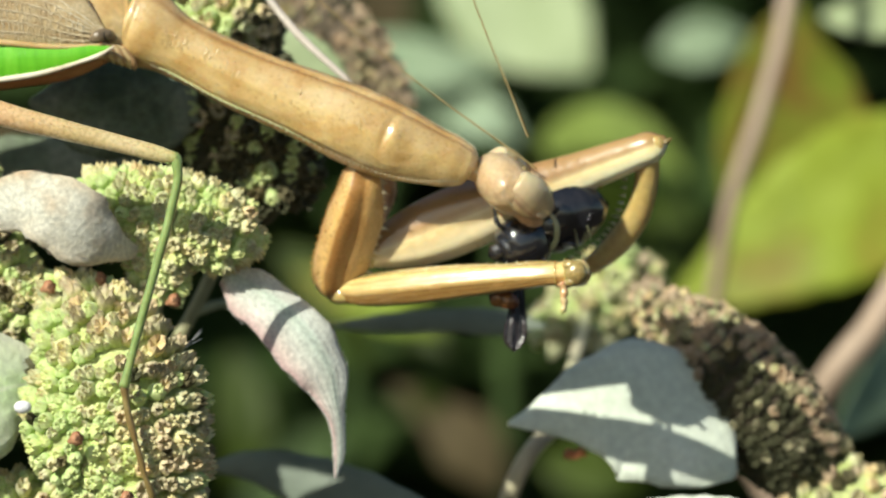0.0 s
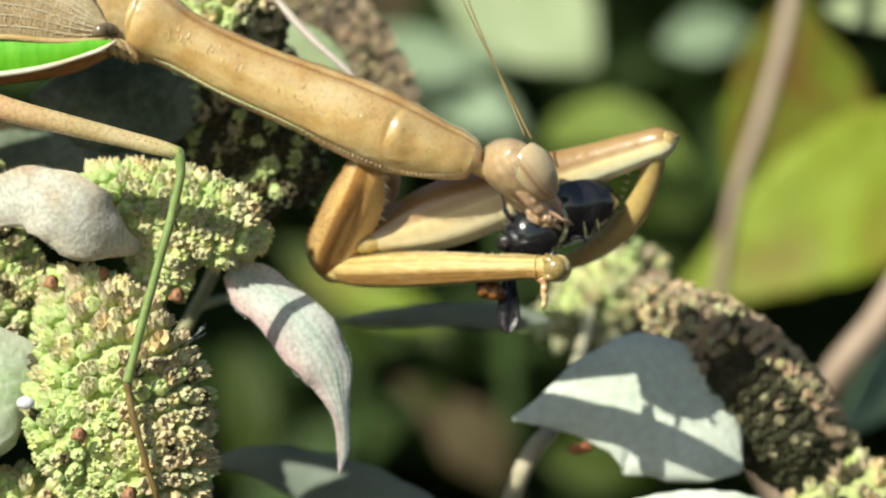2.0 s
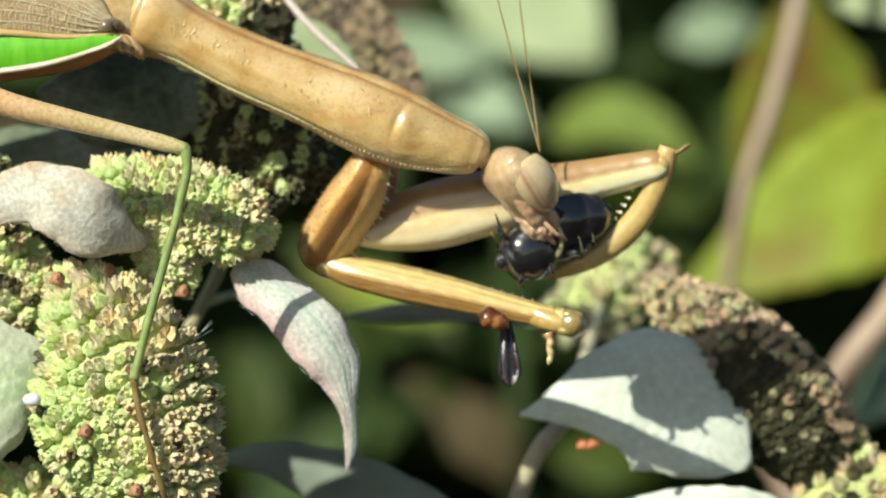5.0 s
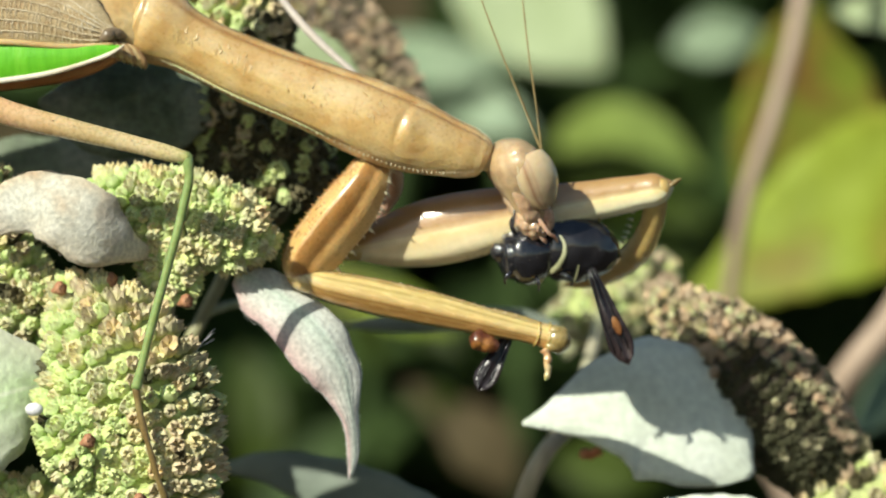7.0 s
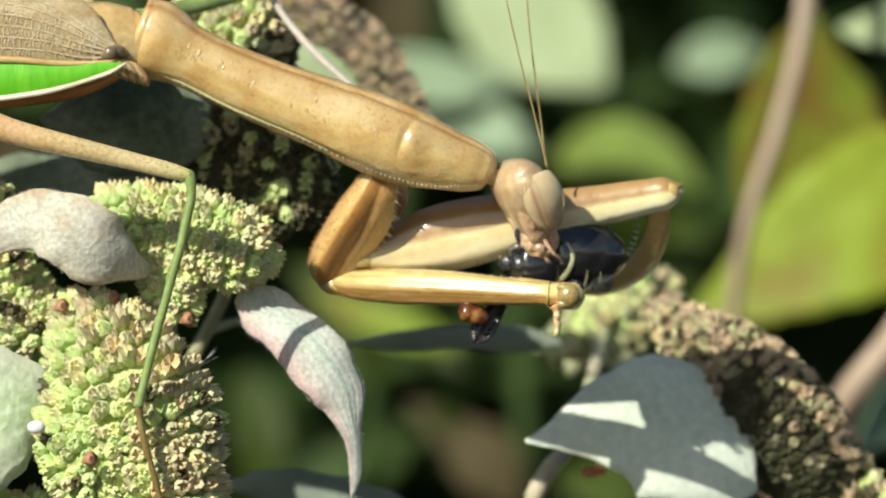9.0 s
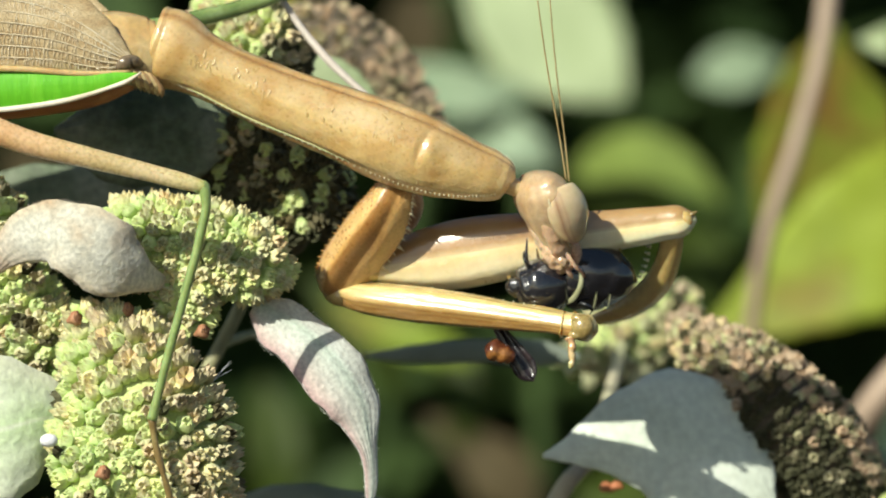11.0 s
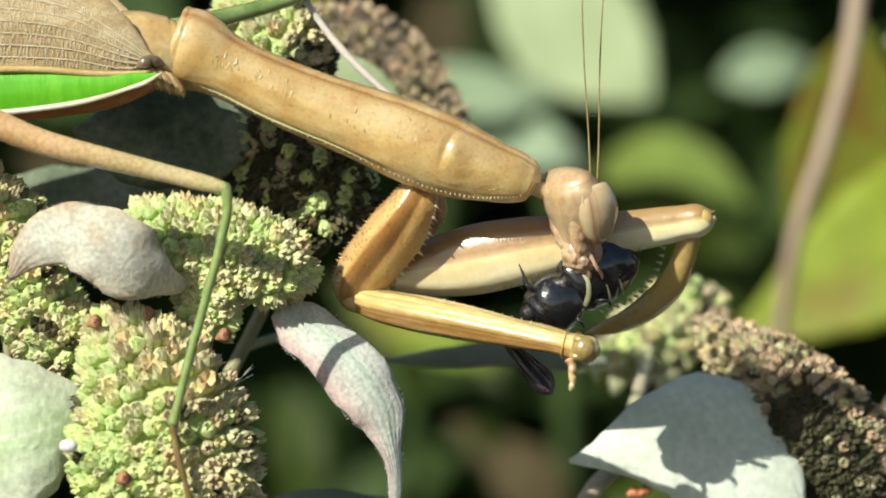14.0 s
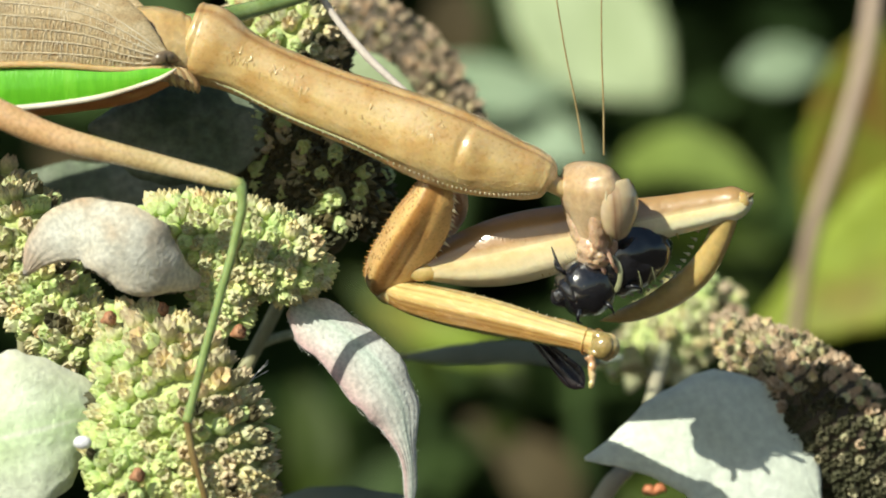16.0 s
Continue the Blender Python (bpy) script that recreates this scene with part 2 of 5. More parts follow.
                     along=[(0, (0.8, 1.0, 0.6)), (0.55, (0.98, 1.03, 0.85)), (0.68, (1.06, 1.03, 1.08)), (0.84, (0.95, 0.82, 0.75)), (1, (0.66, 0.5, 0.45))]),
    "bud_dry": mat("dry_calyx", [(0.42, 0.36, 0.22), (0.52, 0.46, 0.31), (0.60, 0.54, 0.41)], 0.7, 0.75, 0.6, 0.2, vary=0.25,
                   along=[(0, (0.85, 1.1, 0.5)), (0.5, (1, 1.05, 0.85)), (0.75, (1.05, 1.0, 1.0)), (1, (0.7, 0.56, 0.52))]),
    # brown calyces, used also to paint shade on the cone and the head behind
    "bud_brown": mat("brown_shade_calyx", [(0.065, 0.06, 0.028), (0.10, 0.088, 0.045), (0.15, 0.12, 0.075)], 0.7, 0.75, 0.6, 0.2, vary=0.35),
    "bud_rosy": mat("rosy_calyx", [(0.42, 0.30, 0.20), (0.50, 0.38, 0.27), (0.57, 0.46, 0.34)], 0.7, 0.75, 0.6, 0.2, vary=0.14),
    "core": mat("head_core", [(0.36, 0.41, 0.14), (0.44, 0.48, 0.2), (0.50, 0.52, 0.27)], 1.0, 0.8, 0.6, 0.3),
    # dark core of the dry cones, also shade painted between the green calyces
    "core_dark": mat("dry_shade_core", [(0.05, 0.04, 0.025), (0.08, 0.06, 0.04), (0.12, 0.09, 0.06)], 1.0, 0.8, 0.6, 0.3),
    "stem": mat("mint_stem", [(0.26, 0.27, 0.13), (0.34, 0.32, 0.18), (0.38, 0.34, 0.22)], 1.5, 0.6, 0.3, 0.15, stretch=(1, 1, 0.3)),
    "stalk": mat("pale_stalk", [(0.36, 0.40, 0.20), (0.44, 0.40, 0.27), (0.50, 0.42, 0.32)], 3, 0.6, 0.3, 0.12),
    "far_coxa": mat("rosy_cuticle", [(0.42, 0.24, 0.16), (0.50, 0.32, 0.22), (0.56, 0.40, 0.29)], 1.0, 0.4, 0.4, 0.12, coat=0.6, coat_rough=0.3, wax=0.2),
    "pink_stem": mat("pink_stem", [(0.28, 0.2, 0.14), (0.36, 0.265, 0.195), (0.43, 0.33, 0.25)], 2.5, 0.6, 0.3, 0.12, stretch=(1, 1, 0.2)),
    "bract": mat("downy_grey_bract", [(0.58, 0.63, 0.52), (0.66, 0.71, 0.60), (0.72, 0.76, 0.67)], 1.8, 0.8, 0.45, 0.12, through_light=0.12, sheen=0.7, uvbump=6),
    # bract colour darkened and mottled to paint in the mantis body's shade
    "bract_shade": mat("shade_dark_bract", [(0.06, 0.085, 0.045), (0.14, 0.165, 0.11), (0.25, 0.27, 0.21)], 1.6, 0.8, 0.6, 0.3, uvbump=5),
    "bract_pink": mat("downy_pink_bract", [(0.52, 0.51, 0.46), (0.60, 0.61, 0.55), (0.67, 0.68, 0.63)], 0.9, 0.85, 0.8, 0.22, through_light=0.12, sheen=0.6, uvbump=7,
                      stripes=[(0, (1.0, 0.98, 0.98)), (0.3, (1, 1.02, 1)), (0.42, (0.84, 0.95, 0.88)), (0.55, (0.95, 1, 0.97)), (0.75, (1, 0.95, 0.95)), (0.88, (1, 0.82, 0.82)), (1, (0.88, 0.6, 0.64))]),
    "bract_tan": mat("downy_tan_bract", [(0.46, 0.37, 0.27), (0.56, 0.54, 0.46), (0.63, 0.62, 0.56)], 1.0, 0.85, 0.7, 0.24, through_light=0.12, sheen=0.6, uvbump=5,
                     along=[(0, (1, 0.88, 0.75)), (0.3, (1, 1, 1)), (0.75, (1, 1, 0.98)), (1, (0.9, 0.66, 0.52))],
                     stripes=[(0, (0.95, 0.82, 0.68)), (0.15, (1, 0.95, 0.9)), (0.4, (1, 1, 1)), (0.85, (0.98, 0.97, 0.97)), (1, (0.95, 0.85, 0.74))]),
    "bract_green": mat("pale_green_bract", [(0.56, 0.62, 0.45), (0.65, 0.70, 0.56), (0.73, 0.76, 0.66)], 1.6, 0.8, 0.6, 0.16, through_light=0.15, sheen=0.4, uvbump=5,
                       stripes=[(0, (1.02, 0.98, 0.98)), (0.3, (0.98, 1.02, 0.92)), (0.47, (0.86, 0.97, 0.74)), (0.5, (1.05, 1.05, 1.0)), (0.53, (0.86, 0.97, 0.74)), (0.75, (0.98, 1.0, 0.92)), (1, (1.0, 0.93, 0.92))]),
    "leaf_lime": mat("yellow_green_leaf", [(0.22, 0.17, 0.03), (0.25, 0.31, 0.035), (0.34, 0.41, 0.07)], 4, 0.5, 0.3, 0.15, through_light=0.3, spec=0.15),
    # leaf green with sunlight put in as a brighter colour
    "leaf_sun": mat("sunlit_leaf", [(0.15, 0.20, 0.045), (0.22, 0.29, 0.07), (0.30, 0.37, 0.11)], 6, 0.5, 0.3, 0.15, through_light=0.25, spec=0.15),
    "leaf_moss": mat("brown_patched_leaf", [(0.20, 0.12, 0.03), (0.19, 0.25, 0.03), (0.27, 0.36, 0.05)], 3.4, 0.5, 0.3, 0.2, through_light=0.25, spec=0.15),
    # the half shade of these leaves is in their dark green
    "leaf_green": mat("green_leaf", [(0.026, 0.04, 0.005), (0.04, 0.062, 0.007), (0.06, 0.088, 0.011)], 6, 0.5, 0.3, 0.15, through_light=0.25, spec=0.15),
    "leaf_grey": mat("grey_green_leaf", [(0.17, 0.24, 0.14), (0.24, 0.32, 0.20), (0.31, 0.40, 0.27)], 6, 0.65, 0.3, 0.12, through_light=0.2),
    "leaf_cream": mat("cream_leaf", [(0.50, 0.50, 0.26), (0.60, 0.60, 0.36), (0.66, 0.66, 0.44)], 4, 0.7, 0.3, 0.12, through_light=0.2),
    "leaf_slate": mat("slate_grey_leaf", [(0.15, 0.18, 0.14), (0.21, 0.24, 0.19), (0.29, 0.32, 0.26)], 6, 0.65, 0.3, 0.12, through_light=0.1),
    "leaf_pale": mat("pale_leaf", [(0.31, 0.38, 0.19), (0.39, 0.46, 0.26), (0.46, 0.52, 0.32)], 6, 0.6, 0.3, 0.1, through_light=0.2),
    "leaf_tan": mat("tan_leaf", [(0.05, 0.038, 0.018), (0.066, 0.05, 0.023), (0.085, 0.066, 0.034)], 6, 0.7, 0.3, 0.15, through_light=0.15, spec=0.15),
    # dark green that paints deep shade on the far foliage, hedge and stems
    "leaf_dark": mat("shade_deep_green_leaf", [(0.018, 0.034, 0.010), (0.034, 0.057, 0.016), (0.056, 0.09, 0.026)], 8, 0.6, 0.3, 0.2, spec=0.15),
    "soil": mat("soil", [(0.02, 0.015, 0.01), (0.035, 0.025, 0.017), (0.05, 0.04, 0.025)], 30, 0.95, 0.8, 0.3),
    "orange": mat("orange_petal", [(0.5, 0.15, 0.06), (0.55, 0.2, 0.09), (0.6, 0.26, 0.13)], 0.8, 0.6, 0.3, 0.15),
    "withered": mat("rust_floret", [(0.26, 0.10, 0.05), (0.36, 0.16, 0.08), (0.46, 0.25, 0.14)], 0.5, 0.7, 0.6, 0.2),
    "silk": mat("white_silk", [(0.7, 0.7, 0.72)] * 3, 0.5, 0.7, 0.6, 0.1),
    "rootlet": mat("rootlet", [(0.5, 0.42, 0.36), (0.6, 0.52, 0.46), (0.66, 0.6, 0.55)], 1.0, 0.5, 0.2, 0.1),
}


# ---- geometry helpers ----
def U(u, v, y=0.0):
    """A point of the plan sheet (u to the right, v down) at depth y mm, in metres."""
    f = 1 + y / FAR_OFF
    return Vector(((u - 784) * K * f, y, (441 - v) * K * f)) * MM


def smooth(rows, n):
    """A smooth line of n + 1 rows through the given rows of numbers, with tangents by chord length so that it does not overshoot."""
    p = np.array(rows, float)
    d = np.maximum(np.linalg.norm(np.diff(p[:, :3], axis=0), axis=1), 1e-9)
    tan = np.zeros_like(p)
    slope = np.diff(p, axis=0) / d[:, None]
    tan[0], tan[-1] = slope[0], slope[-1]
    for i in range(1, len(p) - 1):
        tan[i] = (slope[i - 1] * d[i] + slope[i] * d[i - 1]) / (d[i - 1] + d[i])
    out = []
    for s in np.linspace(0, len(p) - 1, n + 1):
        i = min(int(s), len(p) - 2)
        f = s - i
        h = d[i]
        out.append((2 * f ** 3 - 3 * f * f + 1) * p[i] + (f ** 3 - 2 * f * f + f) * h * tan[i] + (3 * f * f - 2 * f ** 3) * p[i + 1] + (f ** 3 - f * f) * h * tan[i + 1])
    return out


def loft(path, radii, sides=16, up=(0, -1, 0), warp=None, bm=None, flat=1.0):
    """A closed skin round a line of points. radii: (half height across up, half depth along up) for each point.
    warp(s, angle) gives a factor on the radius; flat below 1 levels the faces towards up and away from it; UV x runs along, UV y round (0.25 top, 0.5 far, 0.75 bottom, 0 or 1 the side that faces up)."""
    bm = bm or bmesh.new()
    uv = bm.loops.layers.uv.verify()
    up = Vector(up)
    n = len(path)
    rings = []
    for i, c in enumerate(path):
        t = (path[min(i + 1, n - 1)] - path[max(i - 1, 0)]).normalized()
        e = (up - t * up.dot(t)).normalized()
        s = e.cross(t)
        a, b = radii[i]
        ring = []
        for j in range(sides):
            w = 2 * math.pi * j / sides
            f = warp(i / (n - 1), w) if warp else 1.0
            ring.append(bm.verts.new(c + s * (a * f * math.sin(w)) + e * (b * f * math.copysign(abs(math.cos(w)) ** flat, math.cos(w)))))
        rings.append(ring)
    for i in range(n - 1):
        for j in range(sides):
            k = (j + 1) % sides
            f = bm.faces.new((rings[i][j], rings[i + 1][j], rings[i + 1][k], rings[i][k]))
            f.smooth = True
            for lp, (x, y) in zip(f.loops, ((i, j), (i + 1, j), (i + 1, j + 1), (i, j + 1))):
                lp[uv].uv = (x / (n - 1), y / sides)
    for ring, flip in ((rings[0], False), (rings[-1], True)):
        f = bm.faces.new(ring if not flip else ring[::-1])
        f.smooth = True
    return bm


def tube(rows, n=16, sides=10, **more):
    """A loft through rows (u, v, y, half height, half depth) of plan units; depth y in mm, radii in plan units."""
    r = smooth(rows, n)
    return loft([U(*q[:3]) for q in r], [(max(q[3], 0.3) * K * MM * (1 + q[2] / FAR_OFF), max(q[4], 0.3) * K * MM * (1 + q[2] / FAR_OFF)) for q in r], sides, **more)


def rod(rows, n=12, sides=10, **more):
    """A loft in a part's own space: rows (x, y, z, half height, half depth) in mm."""
    r = smooth(rows, n)
    return loft([Vector(q[:3]) * MM for q in r], [(max(q[3], 0.01) * MM, max(q[4], 0.01) * MM) for q in r], sides, **more)


def ball(c, r, seg=16, rings=10, bm=None, turn=None):
    """An ellipsoid at c with radii r, metres, with UV y round it."""
    bm = bm or bmesh.new()
    m = Matrix.Translation(c) @ (turn or Matrix()) @ Matrix.Diagonal((*r, 1))
    made = bmesh.ops.create_uvsphere(bm, u_segments=seg, v_segments=rings, radius=1, matrix=m)["verts"]
    for f in {f for v in made for f in v.link_faces}:
        f.smooth = True
    return bm


def spike(bm, base, way, r, sides=5):
    """A small thorn."""
    way = Vector(way)
    e = way.orthogonal().normalized()
    s = way.normalized().cross(e)
    ring = [bm.verts.new(base + (e * math.cos(2 * math.pi * j / sides) + s * math.sin(2 * math.pi * j / sides)) * r) for j in range(sides)]
    tip = bm.verts.new(base + way)
    for j in range(sides):
        bm.faces.new((ring[j], ring[(j + 1) % sides], tip)).smooth = True
    return bm


def leaf(rows, thick=0.22, n=26, m=10, cup=0.25, wave=0.0, across=(0, 0, 0), seed=0, fold=0.0):
    """A leaf blade with thickness along a midrib. rows: (u, v, y, half width) in plan units and mm.
    across: a lean of the blade's cross direction in depth; cup: rise of the edges over the width; wave: ripple of the edge; fold: crease at the midrib."""
    r = smooth(rows, n)
    pts = [U(*q[:3]) for q in r]
    bm = bmesh.new()
    uv = bm.loops.layers.uv.verify()
    top, bot = [], []
    lean = Vector(across)
    for i, c in enumerate(pts):
        t = (pts[min(i + 1, n)] - pts[max(i - 1, 0)]).normalized()
        side = (t.cross(Vector((0, -1, 0))) + lean)
        side = (side - t * side.dot(t)).normalized()
        nor = side.cross(t).normalized()
        if nor.y > 0:
            nor = -nor
        w = max(r[i][3], 0.5) * K * MM * (1 + r[i][2] / FAR_OFF)
        a, b = [], []
        for j in range(m + 1):
            x = 2 * j / m - 1
            ripple = wave * w * x * x * math.sin(i * 0.9 + seed + x * 1.7)
            edge = 1 + 0.03 * math.sin(i * 1.9 + seed) * abs(x)
            h = cup * w * x * x + ripple + fold * w * abs(x) + 0.02 * w * noise.noise(Vector((i * 0.4, x * 3, seed)))
            p = c + side * (w * x * edge) + nor * h
            a.append(bm.verts.new(p + nor * thick * 0.5 * MM))
            b.append(bm.verts.new(p - nor * thick * 0.5 * MM))
        top.append(a)
        bot.append(b)

    def quad(vs, st):
        f = bm.faces.new(vs)
        f.smooth = True
        for lp, (x, y) in zip(f.loops, st):
            lp[uv].uv = (x / n, y / m)
    for i in range(n):
        for j in range(m):
            st = ((i, j), (i + 1, j), (i + 1, j + 1), (i, j + 1))
            quad((top[i][j], top[i + 1][j], top[i + 1][j + 1], top[i][j + 1]), st)
            quad((bot[i][j + 1], bot[i + 1][j + 1], bot[i + 1][j], bot[i][j]), st[::-1])
        for j, rev in ((0, False), (m, True)):
            vs = (top[i][j], bot[i][j], bot[i + 1][j], top[i + 1][j])
            quad(vs[::-1] if rev else vs, ((i, j),) * 4)
    for i, rev in ((0, True), (n, False)):
        for j in range(m):
            vs = (top[i][j], bot[i][j], bot[i][j + 1], top[i][j + 1])
            quad(vs[::-1] if rev else vs, ((i, j),) * 4)
    bmesh.ops.recalc_face_normals(bm, faces=bm.faces)
    return bm


PLACE = {}


def thing(name, base, label, category, group="", kind=""):
    ob = new(name)
    ob.empty_display_size = 0.004
    ob.location = base
    PLACE[ob] = Vector(base)
    return tagged(ob, label, category, group, kind)


def part(name, bm, material, parent, label="", origin=None, local=False):
    """One mesh under a thing or a part. The bmesh is in world space, or in the part's own space (local)."""
    me = bpy.data.meshes.new(name)
    home = PLACE[parent] if origin is None else Vector(origin)
    if not local:
        bmesh.ops.translate(bm, vec=-home, verts=bm.verts)
    bm.to_mesh(me)
    bm.free()
    me.materials.append(material)
    ob = new(name, me)
    ob.parent = parent
    ob.location = home - PLACE[parent]
    PLACE[ob] = home
    return tagged(ob, label)


# ---- the ground, and the deep shade behind put in as dark foliage ----
GROUND = -0.62
bm = bmesh.new()
bmesh.ops.create_grid(bm, x_segments=60, y_segments=60, size=60)
for v in bm.verts:
    v.co.z = GROUND + 0.01 * noise.noise(v.co * 3)
me = bpy.data.meshes.new("ground")
bm.to_mesh(me)
bm.free()
me.materials.append(M["soil"])
tagged(new("ground", me), "dark garden soil under the plants", "ground", kind="structure")


def scatter_leaves(name, count, box, size, material, label, seed):
    """One mass of many small pointed leaves on a thicket, as stuff."""
    rnd = random.Random(seed)
    verts, faces = [], []
    (x0, x1), (y0, y1), (z0, z1) = box
    for _ in range(count):
        c = Vector((rnd.uniform(x0, x1), rnd.uniform(y0, y1), rnd.uniform(z0, z1)))
        s = size * rnd.uniform(0.6, 1.3)
        turn = Euler((rnd.uniform(-1.2, 0.6), rnd.uniform(-0.7, 0.7), rnd.uniform(0, 6.28))).to_matrix()
        k = len(verts)
        for q in ((-1, 0, 0), (-0.45, 0.42, 0.1), (0.35, 0.38, 0.1), (1, 0, -0.12), (0.35, -0.38, 0.1), (-0.45, -0.42, 0.1), (-0.45, 0, 0), (0.35, 0, 0)):
            verts.append(c + turn @ Vector(q) * s)
        faces += [(k, k + 6, k + 1), (k + 1, k + 6, k + 7, k + 2), (k + 2, k + 7, k + 3), (k, k + 5, k + 6), (k + 5, k + 4, k + 7, k + 6), (k + 4, k + 3, k + 7)]
    me = bpy.data.meshes.new(name)
    me.from_pydata(verts, [], faces)
    me.materials.append(material)
    return tagged(new(name, me), label, "foliage", kind="stuff")


scatter_leaves("far_foliage", 14000, ((-0.7, 0.7), (0.48, 0.95), (GROUND, 0.40)), 0.028, M["leaf_dark"], "garden foliage behind the mint, its shade in the deep green colour", 3)

# the dense inside of the hedge, an added bumpy mass on the ground that closes the distance, its shade in the dark
# colour
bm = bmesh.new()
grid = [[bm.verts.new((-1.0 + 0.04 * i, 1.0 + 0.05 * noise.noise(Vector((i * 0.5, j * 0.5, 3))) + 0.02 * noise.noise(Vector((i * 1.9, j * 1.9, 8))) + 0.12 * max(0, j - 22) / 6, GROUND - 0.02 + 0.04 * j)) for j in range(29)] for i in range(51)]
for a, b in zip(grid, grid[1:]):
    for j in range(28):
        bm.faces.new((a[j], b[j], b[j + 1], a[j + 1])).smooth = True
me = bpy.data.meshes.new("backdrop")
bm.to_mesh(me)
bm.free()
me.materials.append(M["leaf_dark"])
tagged(new("backdrop", me), "added hedge sheet behind the plants, its shade in the dark colour", "hedge", kind="structure")


# ---- blurred plants in the background ----
def down(y):
    """The ground on the plan sheet at depth y."""
    return 441 - GROUND / MM / K / (1 + y / FAR_OFF)


def shrub(base, label, stem_rows, stem_mat, leaves, back=90):
    """A background plant: a stem to the ground and its leaves."""
    ob = thing("garden_plant", base, label, "plant", "plants behind the mint")
    part("stem", tube([(u, v if v < 5000 else down(y + back), y + back, a, b) for u, v, y, a, b in stem_rows], 60, 10), stem_mat, ob)
    for rows, m, text, kw in leaves:
        part("leaf", leaf([(u, v, y + back, h) for u, v, y, h in rows], thick=0.3, **kw), m, ob, text)
    return ob



PINK = "plant with a thin pinkish stem and yellow-green leaves"
shrub(U(1600, down(150), 150), PINK,
      [(1440, -700, 55, 14, 14), (1415, -60, 55, 17, 17), (1408, 0, 55, 17, 17), (1367, 167, 55, 16, 16), (1308, 350, 55, 15, 15), (1280, 540, 56, 13, 13), (1275, 680, 58, 17, 17), (1380, 850, 60, 20, 20), (1480, 1500, 50, 28, 28), (1600, down(60), 60, 40, 40)],
      M["pink_stem"],
      [([(1425, -25, 92, 5), (1415, 60, 94, 78), (1425, 170, 96, 132), (1425, 290, 98, 138), (1390, 400, 100, 95), (1350, 480, 100, 4)], M["leaf_moss"], "green leaf with a brown patch", dict(cup=0.1, across=(0, 0.25, 0))),
       ([(1720, 230, 80, 60), (1600, 305, 85, 140), (1480, 365, 90, 135), (1340, 450, 92, 82), (1195, 528, 94, 4)], M["leaf_lime"], "big yellow-green leaf", dict(cup=0.08, across=(0, 0.3, 0))),
       ([(1700, -80, 60, 6), (1620, -20, 62, 50), (1540, 5, 64, 36), (1470, 5, 66, 3)], M["leaf_pale"], "pale leaf tip", dict(cup=0.1))])
shrub(U(1700, down(150), 150), "plant with a pale pink stem and grey-green leaves",
      [(1760, 200, 20, 26, 26), (1650, 410, 20, 28, 28), (1568, 556, 20, 29, 29), (1481, 669, 22, 29, 29), (1440, 800, 30, 29, 29), (1450, 1000, 40, 30, 30), (1550, 2500, 55, 34, 34), (1700, down(60), 60, 40, 40)],
      M["pink_stem"],
      [([(1490, 760, 40, 4), (1560, 690, 60, 50), (1620, 620, 80, 70), (1720, 480, 90, 5)], M["leaf_grey"], "grey-green leaf", dict(cup=0.1))])
shrub(U(1000, down(320), 320), "mint plant with pale blurred leaves in sun",
      [(930, -500, 160, 14, 14), (900, -60, 160, 16, 16), (880, 150, 160, 16, 16), (900, 420, 160, 18, 18), (930, 2500, 165, 26, 26), (1000, down(170), 170, 40, 40)],
      M["leaf_dark"],
      [([(780, -170, 132, 4), (860, -80, 128, 90), (950, 10, 126, 118), (1030, 80, 124, 50), (1060, 110, 124, 4)], M["leaf_pale"], "pale whitish-green leaf in sun", dict(cup=0.1, across=(0, -0.2, 0))),
       ([(945, 262, 124, 4), (1010, 222, 118, 36), (1080, 208, 112, 50), (1150, 232, 108, 42), (1195, 262, 106, 24), (1232, 296, 106, 3)], M["leaf_sun"], "green leaf in a bright sunlit colour", dict(cup=0.1, across=(0, -0.5, 0))),
       ([(900, 400, 140, 4), (1000, 360, 138, 48), (1090, 340, 136, 56), (1170, 350, 136, 36), (1215, 380, 136, 4)], M["leaf_green"], "green leaf in a dark half-shade colour", dict(cup=0.1, across=(0, 0.3, 0))),
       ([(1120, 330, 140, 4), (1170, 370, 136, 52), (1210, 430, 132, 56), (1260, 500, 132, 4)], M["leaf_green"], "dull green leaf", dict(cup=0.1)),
       ([(600, 60, 120, 4), (690, 80, 116, 40), (790, 98, 112, 44), (900, 92, 112, 4)], M["leaf_grey"], "grey-green leaf", dict(cup=0.1)),
       ([(740, 180, 120, 4), (800, 172, 116, 40), (870, 185, 112, 42), (940, 230, 112, 4)], M["leaf_grey"], "grey-green leaf", dict(cup=0.1)),
       ([(1180, 70, 140, 4), (1225, 58, 138, 36), (1285, 50, 136, 38), (1335, 40, 136, 4)], M["leaf_grey"], "grey-green leaf", dict(cup=0.1))], back=170)
shrub(U(600, down(350), 350), "plant with dry tan and green leaves in shade-dark colours",
      [(760, -400, 170, 20, 20), (740, 30, 170, 22, 22), (700, 300, 170, 22, 22), (640, 700, 175, 20, 20), (610, 2500, 185, 30, 30), (600, down(190), 190, 40, 40)],
      M["leaf_dark"],
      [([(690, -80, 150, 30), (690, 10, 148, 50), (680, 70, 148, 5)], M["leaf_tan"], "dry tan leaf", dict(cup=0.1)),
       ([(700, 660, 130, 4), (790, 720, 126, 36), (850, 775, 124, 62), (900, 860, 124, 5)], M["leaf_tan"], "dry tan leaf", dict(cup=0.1)),
